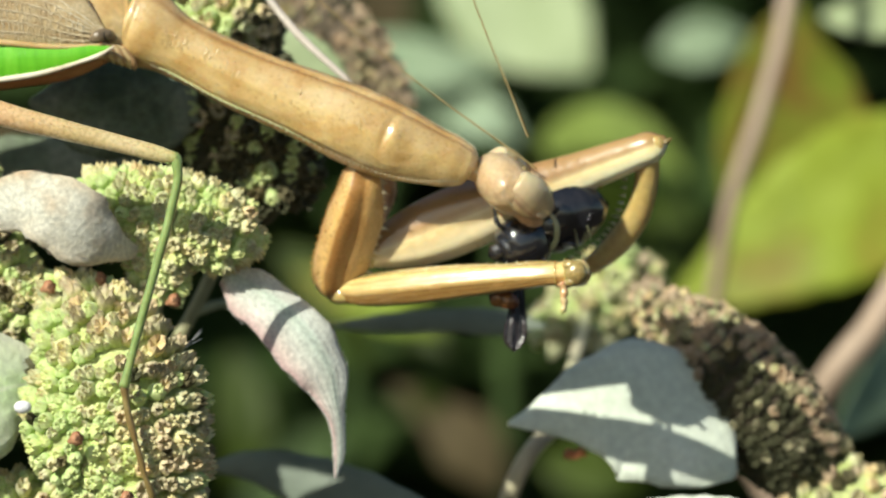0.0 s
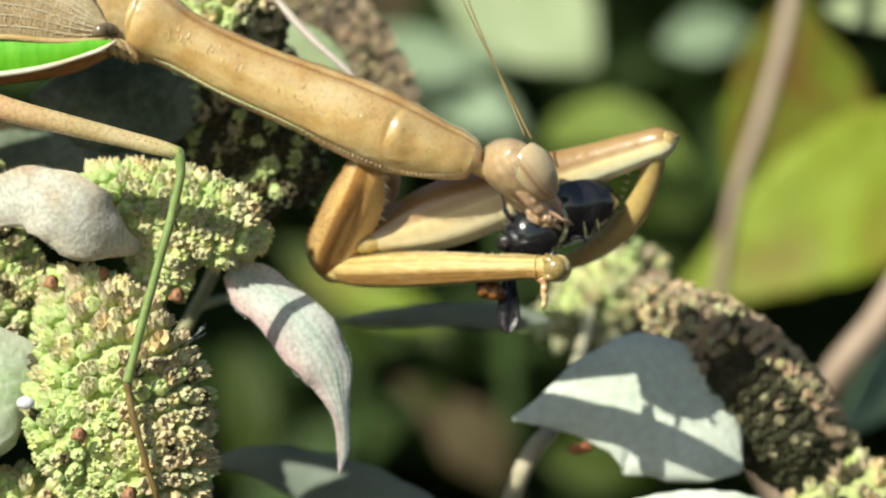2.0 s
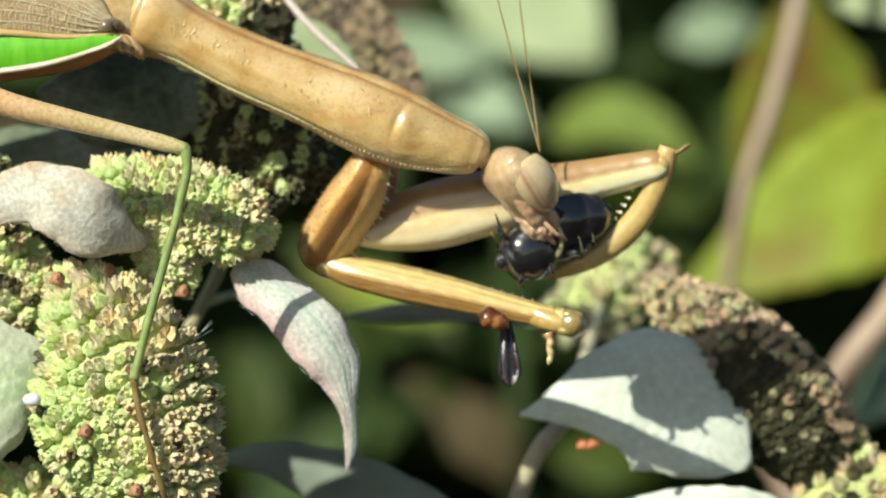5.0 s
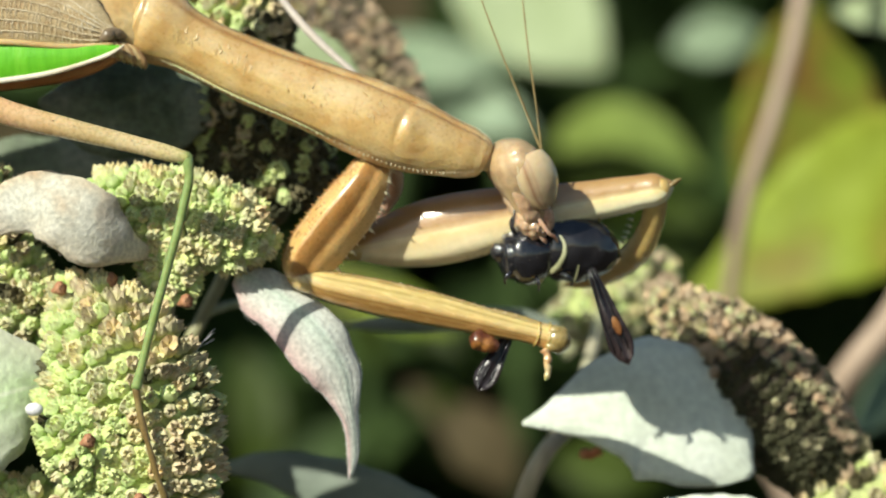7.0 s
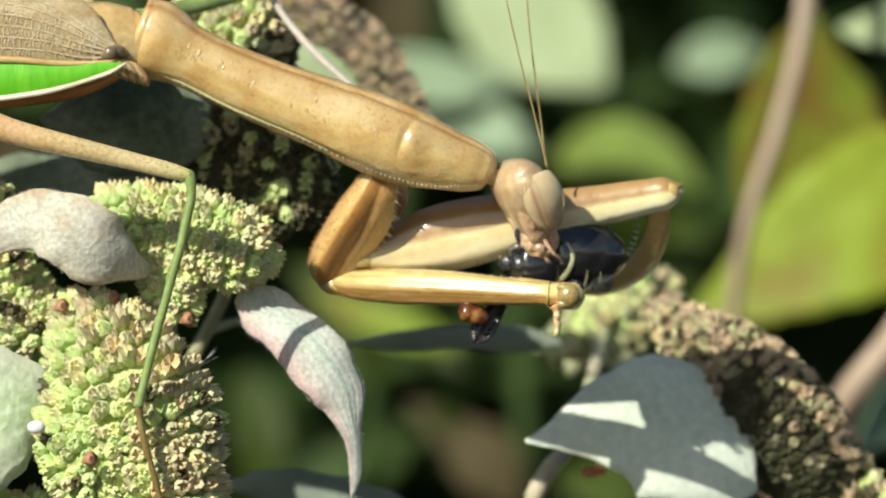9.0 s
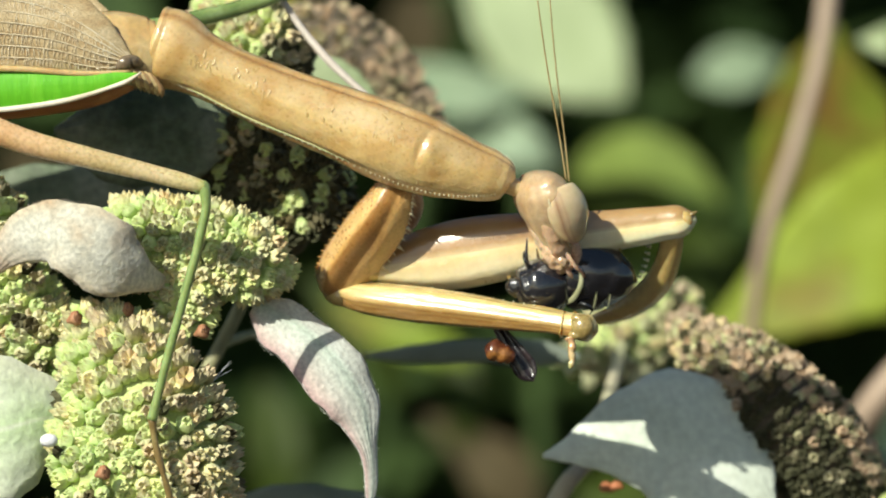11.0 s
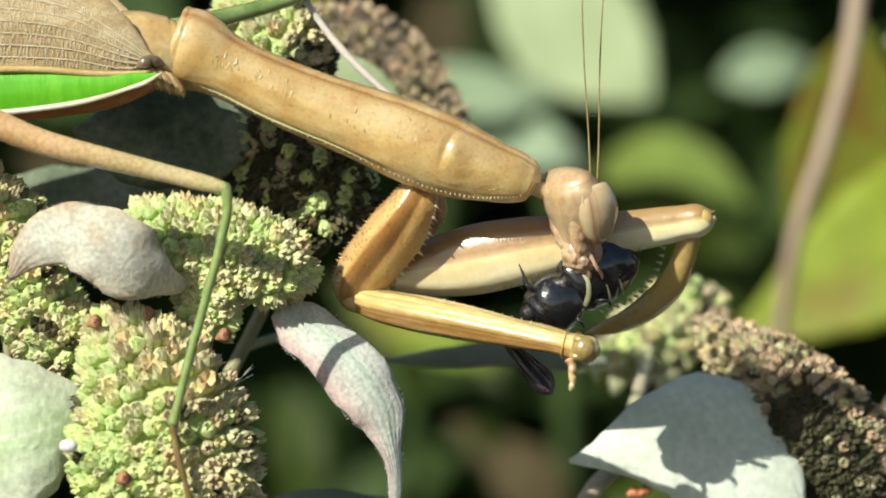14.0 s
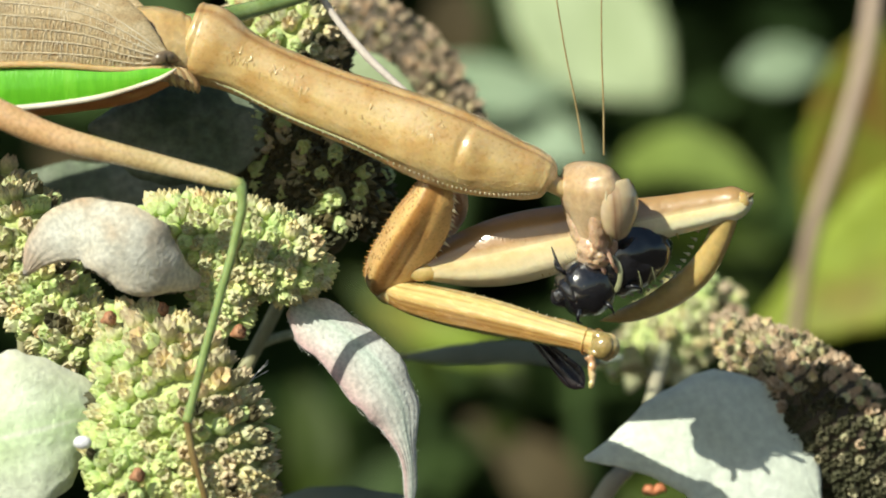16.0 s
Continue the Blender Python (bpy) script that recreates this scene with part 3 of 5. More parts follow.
       ([(420, 600, 130, 4), (440, 680, 128, 50), (450, 750, 126, 52), (420, 850, 126, 5)], M["leaf_green"], "green leaf in a dark half-shade colour", dict(cup=0.1)),
       ([(500, 420, 130, 4), (580, 480, 128, 50), (640, 560, 126, 40), (660, 640, 126, 5)], M["leaf_green"], "green leaf in a dark half-shade colour", dict(cup=0.1)),
       ([(540, 465, 120, 4), (620, 505, 118, 34), (710, 535, 116, 36), (800, 570, 116, 4)], M["leaf_moss"], "olive leaf", dict(cup=0.1, across=(0, -0.4, 0))),
       ([(740, 540, 130, 4), (770, 600, 128, 36), (780, 660, 126, 36), (770, 720, 126, 5)], M["leaf_green"], "olive leaf", dict(cup=0.1)),
       ([(960, 800, 130, 4), (1030, 810, 128, 44), (1090, 820, 126, 50), (1160, 840, 126, 5)], M["leaf_green"], "green leaf in a dark half-shade colour", dict(cup=0.1)),
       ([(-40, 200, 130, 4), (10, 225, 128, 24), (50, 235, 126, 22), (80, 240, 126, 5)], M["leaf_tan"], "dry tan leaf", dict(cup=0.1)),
       ([(420, -110, 70, 4), (440, -50, 68, 42), (465, 10, 66, 30), (478, 45, 66, 3)], M["leaf_lime"], "bright lime leaf", dict(cup=0.1))], back=170)


# ---- mountain mint ----
def bud_mesh(name, material, seed, open_=1.0, tooth=1.0):
    """A ribbed cup-shaped calyx, about a millimetre across, with five pointed teeth round a hollow mouth."""
    rnd = random.Random(seed)
    bm = bmesh.new()
    uv = bm.loops.layers.uv.verify()
    rows = [(0.0, 0.34, 0.34), (0.4, 0.54, 0.51), (0.82, 0.59, 0.54)]
    n = 10
    rings, height = [], {}

    def vert(x, y, z):
        v = bm.verts.new(Vector((x, y, z)) * MM)
        height[v] = z / 1.5
        return v
    lean = rnd.uniform(0.7, 1.1)
    for z, a, b in rows:
        ring = []
        for j in range(n):
            w = 2 * math.pi * j / n
            r = (a if j % 2 == 0 else b) * rnd.uniform(0.93, 1.07)
            ring.append(vert(r * math.cos(w), r * math.sin(w), z + rnd.uniform(-0.04, 0.04)))
        rings.append(ring)
    lip = []
    for j in range(n):
        w = 2 * math.pi * j / n + rnd.uniform(-0.08, 0.08)
        tip = j % 2 == 0
        r = ((0.16 + 0.2 * tooth) * open_ if tip else (0.26 + 0.22 * tooth) * min(1.1, open_)) * rnd.uniform(0.85, 1.15)
        lip.append(vert(r * math.cos(w), r * math.sin(w), (1.02 + ((0.12 + 0.28 * tooth) * lean * rnd.uniform(0.7, 1.3) if tip else 0.06))))
    rings.append(lip)
    for k, (a, b) in enumerate(zip(rings, rings[1:])):
        for j in range(n):
            f = bm.faces.new((a[j], a[(j + 1) % n], b[(j + 1) % n], b[j]))
            f.smooth = k < 2
    pit = vert(0, 0, 1.12 - 0.3 * tooth)
    for j in range(n):
        bm.faces.new((lip[j], lip[(j + 1) % n], pit))
    for f in bm.faces:
        for lp in f.loops:
            lp[uv].uv = (height[lp.vert], 0.5)
    me = bpy.data.meshes.new(name)
    bm.to_mesh(me)
    bm.free()
    me.materials.append(material)
    return me


BUDS = {k: [bud_mesh("bud_" + k, M["bud_" + k], i * 7 + len(k), o, teeth) for i, o in enumerate((1.0, 0.7, 1.3, 0.9))]
        for k, teeth in (("green", 0.5), ("straw", 0.8), ("dry", 1.05), ("brown", 1.0), ("rosy", 1.0))}


def flower_head(parent, rows, step, kinds, label, seed, core="core", front=0.35, scale=0.92):
    """A dense head of calyces on a core. rows: (u, v, y, half height, half depth); step: spacing in plan units;
    kinds(s, w, rnd): the kind of bud at the place s along and w round it (w=1 up, -1 down)."""
    rnd = random.Random(seed)
    line = smooth(rows, 40)
    head = part("flower_head", tube(rows, 24, 16), M[core], parent, label)
    home = PLACE[head]
    rest = {}
    total = 0
    s_len = 0.0
    prev = None
    shift = 0
    for i, q in enumerate(line):
        c = U(*q[:3])
        if prev is not None:
            s_len += (c - prev).length
        prev = c
        if i and s_len < step * 0.9 * K * MM:
            continue
        s_len = 0
        a, b = max(q[3], 3) * K * MM, max(q[4], 3) * K * MM
        t = (U(*line[min(i + 1, 40)][:3]) - U(*line[max(i - 1, 0)][:3])).normalized()
        e = (Vector((0, -1, 0)) - t * -t.y).normalized()
        s = e.cross(t)
        n = max(4, int(math.pi * math.sqrt(2 * (a * a + b * b)) / (step * 1.0 * K * MM)))
        shift += 0.5
        slope = 0.0
        if 0 < i < 40:
            slope = -(line[i + 1][3] - line[i - 1][3]) * K * MM / max(1e-5, (U(*line[i + 1][:3]) - U(*line[i - 1][:3])).length)
        if i == 40:
            slope = 2.0
        elif i == 0:
            slope = -2.0
        ws = np.linspace(0, 2 * math.pi, 73)
        arc = np.concatenate([[0], np.cumsum(np.hypot(a * np.diff(np.sin(ws)), b * np.diff(np.cos(ws))))])
        for j in range(n):
            w = float(np.interp((j + shift + rnd.uniform(-0.36, 0.36)) % n / n * arc[-1], arc, ws))
            nor = (s * math.sin(w) / max(a, 1e-5) + e * math.cos(w) / max(b, 1e-5)).normalized()
            p = c + s * (a * math.sin(w)) + e * (b * math.cos(w)) + t * rnd.uniform(-0.4, 0.4) * step * K * MM
            way = (nor + t * max(-1.5, min(1.5, slope)) + Vector([rnd.gauss(0, 0.13) for _ in range(3)]) + Vector((0.02, -0.4, 0.14))).normalized()
            kind = kinds(i / 40, math.sin(w), rnd)
            me = rnd.choice(BUDS[kind])
            turn = way.to_track_quat("Z", "Y").to_matrix().to_4x4()
            size = scale * 1.08 * rnd.uniform(0.86, 1.15)
            m = Matrix.Translation(p - home - way * 0.48 * MM) @ turn @ Matrix.Rotation(rnd.uniform(0, 6.28), 4, "Z") @ Matrix.Diagonal((size, size, size * rnd.uniform(0.9, 1.3), 1))
            if way.y < front and total < 300:
                ob = new("bud", me)
                ob.parent = head
                ob.matrix_basis = m
                total += 1
            elif way.y < 0.8:
                pile = rest.setdefault(kind, bmesh.new())
                k = len(pile.verts)
                pile.from_mesh(me)
                pile.verts.ensure_lookup_table()
                for v in pile.verts[k:]:
                    v.co = m @ v.co
    for kind, pile in rest.items():
        me = bpy.data.meshes.new("bud_mass")
        pile.to_mesh(me)
        pile.free()
        me.materials.append(M["bud_" + kind])
        ob = tagged(new("bud_mass", me), kind="stuff")
        ob.parent = head
    return head


def mixed(**parts):
    names, weights = list(parts), list(parts.values())
    return lambda s, w, rnd: rnd.choices(names, weights)[0]


def big_head(s, w, rnd):
    """Fresh green low down and to one side, dry towards the sunny crown."""
    if w > 0.1:
        return rnd.choices(["straw", "dry", "brown", "green"], [5, 6, 0.4, 1])[0]
    if s > 0.55:
        return rnd.choices(["green", "straw", "dry", "brown"], [8, 1.5, 0.3, 0.1])[0]
    return rnd.choices(["green", "straw", "dry", "brown"], [5, 4, 0.8, 0.2])[0]


mint = thing("mountain_mint", U(60, down(10), 10), "mountain mint with pale green calyx heads and downy grey bracts", "plant", "mint plants")
part("stem", tube([(235, 600, 6, 10, 10), (215, 850, 8, 14, 14), (160, 1400, 10, 18, 18), (80, 4000, 10, 28, 28), (60, down(10), 10, 40, 40)], 40, 10), M["stem"], mint)
part("stem", tube([(300, 420, 4, 8, 8), (290, 560, 6, 9, 9), (250, 800, 9, 10, 10), (185, 1200, 10, 12, 12)], 20, 10), M["stem"], mint)
part("stem", tube([(-60, 420, 4, 8, 8), (-40, 700, 7, 9, 9), (60, 1100, 9, 11, 11), (150, 1500, 10, 12, 12)], 20, 10), M["stem"], mint)
# the head under the walking leg
flower_head(mint, [(172, 308, 1, 10, 10), (215, 328, 0, 36, 28), (290, 352, -0.5, 58, 38), (370, 380, -0.5, 60, 38), (432, 404, 0, 44, 30), (460, 414, 1, 16, 14)], 15.5,
            lambda s, w, r: r.choices(["straw", "green", "dry"], [6, 5, 1.0 if w > 0.5 else 0.15])[0], "pale green and straw calyx head", 11, scale=0.92)
flower_head(mint, [(300, 400, 0, 46, 34), (298, 450, 0, 42, 32), (296, 490, 0, 28, 24), (298, 515, 0, 8, 12)], 17, mixed(green=5, straw=3), "green lower lobe of the head", 12, scale=0.98)
# the big head in front
flower_head(mint, [(120, 485, 0, 12, 14), (148, 540, -2, 74, 44), (190, 610, -3.5, 108, 60), (225, 700, -4, 132, 74), (248, 790, -4, 116, 70), (260, 860, -4, 104, 66), (270, 930, -3, 40, 40)], 18,
            big_head, "big green and dry-brown calyx head", 13, scale=1.02)
flower_head(mint, [(70, 690, -4, 14, 14), (120, 740, -5.5, 56, 36), (150, 790, -5.8, 60, 40), (170, 850, -5, 20, 20)], 20, mixed(green=8, straw=1, brown=0.3), "bright green lobe of the head", 14)
flower_head(mint, [(-90, 250, 4, 14, 14), (-70, 320, 3, 62, 60), (-30, 420, 3, 66, 60), (20, 500, 2, 56, 50), (70, 540, 2, 50, 46), (100, 545, 2, 14, 16)], 18,
            lambda s, w, r: r.choices(["green", "straw", "dry", "brown"], [4, 3, 3 if s < 0.5 else 0.5, 0.5])[0], "green and straw calyx head", 15, scale=1.0)
flower_head(mint, [(-20, 850, 0, 20, 20), (40, 880, 0, 50, 44), (110, 920, 0, 40, 40)], 25, mixed(straw=4, dry=3, green=1), "straw calyx head", 16)
# bracts
CURLED = [(262, 432, -1, 8), (225, 425, -4, 26), (180, 405, -6, 62), (110, 360, -7, 66), (40, 345, -6, 56), (-20, 375, -4, 34), (-48, 420, -2, 4)]
DROOPING = [(412, 470, 1, 18), (450, 492, 0.6, 50), (512, 538, 0, 56), (565, 598, -0.4, 61), (594, 648, -0.3, 52), (605, 690, -0.2, 29), (615, 738, 0, 15), (617, 792, 0.3, 10), (610, 832, 0.4, 2)]


def down_fringe(rows, cup, fold, material, parent, seed, across=(0, 0, 0)):
    """Fine hairs that stand off both edges of a bract."""
    rnd = random.Random(seed)
    bm = bmesh.new()
    line = smooth(rows, 90)
    for i in range(2, 89):
        c, t = U(*line[i][:3]), (U(*line[i + 1][:3]) - U(*line[i - 1][:3])).normalized()
        side = t.cross(Vector((0, -1, 0))) + Vector(across)
        side = (side - t * side.dot(t)).normalized()
        nor = side.cross(t)
        nor = nor if nor.y < 0 else -nor
        w = line[i][3] * K * MM * (1 + line[i][2] / FAR_OFF)
        for k in range(5):
            d = rnd.choice((-1, 1))
            p = c + side * d * w * 0.99 + nor * w * (cup + fold) + t * rnd.uniform(-0.15, 0.15) * MM
            spike(bm, p, (side * d + Vector([rnd.gauss(0, 0.5) for _ in range(3)])) * rnd.uniform(0.08, 0.19) * MM, 0.022 * MM, 3)
    return tagged(part("down", bm, material, parent, "fringe of fine pale hairs"), kind="stuff")


curled = part("bract", leaf(CURLED, cup=-0.16, wave=0.11, seed=2, fold=-0.06), M["bract_tan"], mint, "curled downy grey-tan bract")
down_fringe(CURLED, -0.16, -0.06, M["bract_tan"], curled, 1)
part("bract", leaf([(110, 670, -1, 8), (60, 665, -3, 70), (-20, 680, -5, 132), (-110, 700, -5, 130), (-210, 720, -3, 70), (-270, 735, -2, 6)], cup=-0.15, wave=0.04, seed=5), M["bract_green"], mint, "broad pale green downy bract")
drooping = part("bract", leaf(DROOPING, cup=-0.08, wave=0.12, seed=8, fold=-0.2, across=(0, -0.55, 0)), M["bract_pink"], mint, "drooping downy bract with pinkish edges")
down_fringe(DROOPING, -0.08, -0.2, M["bract_pink"], drooping, 2, across=(0, -0.55, 0))
part("silk_tuft", ball(U(52, 708, -8), Vector((0.9, 0.6, 0.65)) * 0.75 * MM, 10, 8), M["silk"], mint, "small white silk tuft")
bm = bmesh.new()
for dv, du in ((0, 0), (6, -10), (-3, 12)):
    tube([(322, 628, -1, 0.7, 0.7), (340 + du * 0.4, 600 + dv, -1, 0.6, 0.6), (371, 572 + dv * 2, 0, 0.4, 0.4)], 6, 5, bm=bm)
part("silk_thread", bm, M["silk"], mint, "thin white spider silk")
for u, v, y in ((318, 518, -2), (145, 765, -9), (185, 480, -3), (95, 495, -4), (235, 870, -9)):
    part("withered_flower", rod([(-0.5, 0.3, -0.2, 0.12, 0.12), (-0.2, 0.1, -0.1, 0.3, 0.28), (0.3, -0.3, 0.1, 0.5, 0.45), (0.36, -0.36, 0.12, 0.42, 0.36), (0.05, -0.15, 0.0, 0.16, 0.16)], 14, 10, warp=lambda s, w: 1 + 0.2 * math.cos(4 * w) * s), M["withered"], mint, "withered rust-brown floret cup", origin=U(u, v, y), local=True)

# second mint: the cone on the far side, its big leaf
mint2 = thing("mountain_mint", U(1300, down(30), 30), "mint with a dry seed cone darkened for shade and a broad grey bract", "plant", "mint plants")
part("stem", tube([(1330, 660, 27, 12, 12), (1420, 900, 33, 14, 14), (1380, 1600, 32, 20, 20), (1300, down(30), 30, 40, 40)], 40, 10), M["stem"], mint2)
part("stem", tube([(1060, 520, 50, 12, 12), (1030, 640, 36, 13, 13), (1002, 735, 27, 15, 15), (960, 780, 22.5, 17, 17), (911, 890, 23, 18, 18), (900, 1100, 25, 18, 18), (1000, 1500, 26, 18, 18), (1340, 2200, 30, 18, 18)], 40, 10), M["stalk"], mint2, "pale pinkish-green stalk")
# rosy calyces colour the crest as sunlit, brown ones the rest as shade
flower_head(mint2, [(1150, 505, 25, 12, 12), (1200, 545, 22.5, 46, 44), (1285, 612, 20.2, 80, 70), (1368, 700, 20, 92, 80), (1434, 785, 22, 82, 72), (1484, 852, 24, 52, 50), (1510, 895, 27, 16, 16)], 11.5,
            lambda s, w, r: r.choices(["rosy", "brown", "dry", "straw"], [7, 2, 3, 1.5] if s < 0.36 or w > 0.45 else [0.2, 9, 0.3, 0])[0], "dry seed cone, its sunlit crest and shaded side put in by colour", 21, core="core_dark", scale=0.68)
flower_head(mint2, [(970, 575, 50, 14, 14), (1035, 535, 50, 54, 48), (1110, 490, 50, 66, 54), (1165, 478, 50, 38, 36), (1195, 470, 50, 10, 10)], 24,
            lambda s, w, r: r.choices(["straw", "green", "brown", "rosy"], [9, 3, 0.1, 0.3] if s < 0.6 else [2, 2, 1, 4])[0], "pale green calyx head", 22)
flower_head(mint2, [(1400, 905, 20, 14, 14), (1470, 890, 20, 44, 40), (1560, 880, 20, 60, 50), (1650, 880, 20, 40, 40)], 27, mixed(straw=2, rosy=2, dry=3, brown=3), "straw calyx head", 23)
flower_head(mint2, [(1490, 800, 22, 8, 8), (1510, 815, 21, 22, 20), (1522, 850, 21, 16, 16)], 21, mixed(green=5, straw=3, dry=2), "green calyx tuft", 24)
part("bract", leaf([(1322, 826, 16.3, 8), (1290, 800, 16.0, 60), (1228, 748, 15.7, 112), (1148, 700, 15.6, 132), (1060, 698, 15.4, 88), (985, 717, 15.4, 38), (945, 728, 15.4, 16), (916, 734, 15.3, 3)], cup=-0.2, wave=0.05, seed=3, across=(0, 0.3, 0)), M["bract"], mint2, "broad grey downy bract")
part("bract", leaf([(1440, 930, 14, 10), (1340, 915, 12, 44), (1220, 905, 12, 44), (1090, 890, 12, 5)], cup=-0.3, seed=6), M["bract"], mint2, "pale downy bract")
for rows in ([(1095, 480, 62, 4), (1062, 520, 61, 30), (1020, 565, 60, 32), (990, 620, 60, 4)], [(1070, 500, 63, 4), (1020, 520, 62, 24), (975, 548, 62, 26), (930, 575, 62, 3)], [(1120, 500, 61, 4), (1105, 545, 60, 22), (1085, 590, 60, 20), (1075, 625, 60, 3)]):
    part("bract", leaf(rows, cup=-0.2, seed=9, across=(0, -0.3, 0)), M["leaf_cream"], mint2, "small cream bract under the head")
part("withered_flower", rod([(-0.3, 0, -0.2, 0.2, 0.3), (0.1, 0, 0.1, 0.45, 0.4), (0.5, 0, -0.1, 0.25, 0.3), (0.9, 0, 0.25, 0.4, 0.35), (1.4, 0, 0, 0.1, 0.2)], 10, 8), M["orange"], mint2, "orange withered floret", origin=U(1025, 790, 22), local=True)

# third mint: the dry heads behind the body, with leaves coloured for shade
mint3 = thing("mountain_mint", U(500, down(30), 30), "mint with dry brown heads and shade-dark leaves behind the mantis", "plant", "mint plants")
part("stem", tube([(470, 120, 20, 12, 12), (465, 250, 20, 12, 12), (400, 440, 19, 12, 12), (270, 720, 18, 14, 14), (230, 1000, 22, 16, 16), (330, 1800, 28, 20, 20), (500, down(30), 30, 40, 40)], 50, 10), M["stem"], mint3)
part("stem", tube([(600, 60, 46, 9, 9), (540, 180, 34, 10, 10), (460, 300, 21, 11, 11)], 16, 10), M["stem"], mint3)
part("stem", tube([(608, 560, 38, 6, 6), (520, 555, 34, 7, 7), (420, 520, 26, 8, 8), (350, 540, 19, 9, 9)], 20, 10), M["stem"], mint3)
part("stem", tube([(376, 815, 30, 5, 5), (330, 830, 26, 7, 7), (250, 860, 20, 9, 9)], 16, 10), M["stem"], mint3)
flower_head(mint3, [(330, -60, 16, 14, 14), (370, -20, 15, 60, 50), (420, 20, 14, 70, 60), (470, 60, 14, 34, 34), (495, 85, 14, 10, 10)], 19,
            lambda s, w, r: r.choices(["straw", "dry", "green", "brown"], [4, 3, 2, 1] if s < 0.55 else [0.5, 3, 0.3, 5])[0], "straw and brown calyx head", 31)
flower_head(mint3, [(480, -40, 46, 14, 14), (540, -5, 46, 58, 50), (605, 45, 46, 66, 58), (670, 105, 46, 48, 44), (725, 155, 46, 22, 22), (745, 178, 46, 8, 8)], 12.5,
            lambda s, w, r: r.choices(["rosy", "brown", "dry"], [6, 1.5, 3])[0], "dry rosy-brown seed cone", 32, core="core_dark", scale=0.58)
# mostly brown calyces on a dark core put the body's shade into this head
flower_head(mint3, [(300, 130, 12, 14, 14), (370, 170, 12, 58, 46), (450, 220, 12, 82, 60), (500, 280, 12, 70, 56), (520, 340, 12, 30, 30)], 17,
            mixed(green=1.6, dry=0.7, brown=6), "green calyx head with its shade put in as brown calyces", 33, core="core_dark", scale=1.15)
part("bract", leaf([(390, 130, 10, 8), (330, 150, 9, 70), (230, 170, 8.5, 92), (130, 170, 8.5, 70), (60, 165, 9, 5)], cup=-0.2, seed=4, across=(0, 0.2, 0)), M["bract_shade"], mint3, "grey-green bract with the body's shade in its dark colour")
part("bract", leaf([(360, 300, 22, 8), (260, 320, 22, 60), (120, 300, 22, 70), (-40, 300, 24, 60), (-120, 300, 24, 5)], cup=-0.2, seed=7), M["bract_shade"], mint3, "grey-green leaf with shade in its dark colour")
part("bract", leaf([(600, 560, 38, 4), (680, 556, 36, 16), (800, 550, 34, 20), (920, 555, 34, 22), (985, 560, 34, 3)], cup=-0.2, seed=2), M["leaf_slate"], mint3, "narrow grey-green leaf")
# slate material darkens this downy leaf in colour for its partial shade
part("bract", leaf([(370, 815, 30, 4), (450, 810, 27, 26), (560, 840, 24, 50), (680, 890, 22, 60), (820, 960, 22, 40), (900, 1010, 22, 4)], cup=-0.2, seed=12), M["leaf_slate"], mint3, "long grey downy leaf")
part("bract", leaf([(480, 40, 30, 4), (530, 60, 30, 30), (590, 110, 30, 34), (640, 160, 30, 4)], cup=-0.2, seed=13), M["leaf_pale"], mint3, "pale bract behind the cone")

# ---- the mantis ----
BASE = U(215, 60, 0)
mantis = thing("praying_mantis", BASE, "tan praying mantis with a green wing edge eating a wasp", "insect")
SHEET = [(232, 15, 0, 58, 44), (250, 22, 0, 66, 50), (322, 60, 0, 54, 44), (445, 120, -0.3, 56, 44), (557, 165, -0.6, 61, 47), (647, 203, -0.8, 68, 54), (717, 232, -0.8, 64, 52), (785, 256, -0.7, 50, 41), (828, 269, -0.6, 40, 33), (849, 276, -0.5, 27, 23), (858, 280, -0.5, 9, 8)]


def shield(s, w):
    """Collar at the base, a crosswise groove over the shoulder, a keel along the lower edge and a line along the back."""
    wc = (w + math.pi) % (2 * math.pi) - math.pi
    groove = -0.06 * math.exp(-((s - 0.566 - 0.02 * wc * wc) / 0.008) ** 2) * math.exp(-((wc - 0.1) / 0.5) ** 2)
    swell = 0.065 * math.exp(-((s - 0.59) / 0.017) ** 2) * math.exp(-((wc - 0.15) / 0.42) ** 2) - 0.03 * math.exp(-((s - 0.64) / 0.02) ** 2) * math.exp(-((wc + 0.3) / 0.5) ** 2)
    collar = 0.05 * math.exp(-((s - 0.03) / 0.025) ** 2)
    keel = 0.10 * math.exp(-((w - 1.5 * math.pi) / 0.12) ** 2) - 0.02 * math.exp(-((w - 1.62 * math.pi) / 0.12) ** 2)
    line = -0.08 * math.exp(-((w - 0.31 * math.pi) / 0.06) ** 2) * min(1, max(0, (s - 0.2) / 0.3))
    return 1 + groove + swell + collar + keel + line + 0.022 * noise.noise(Vector((s * 14, math.cos(w) * 3, math.sin(w) * 3))) + 0.010 * noise.noise(Vector((s * 34, math.cos(w) * 5, math.sin(w) * 5))) + 0.008 * noise.noise(Vector((s * 60, math.cos(w) * 9, math.sin(w) * 9)))


prothorax = part("prothorax", tube(SHEET, 240, 96, warp=shield, flat=0.8), M["pronotum"], mantis, "long tan smooth prothorax", origin=U(238, 20, 0))
bm = bmesh.new()
edge = smooth([(262, 90, 0), (300, 109, 0), (400, 162, -0.2), (500, 206, -0.45), (600, 254, -0.7), (680, 287, -0.8), (760, 303, -0.7), (825, 300, -0.6)], 140)
for i, q in enumerate(edge[4:]):
    if i % 2:
        continue
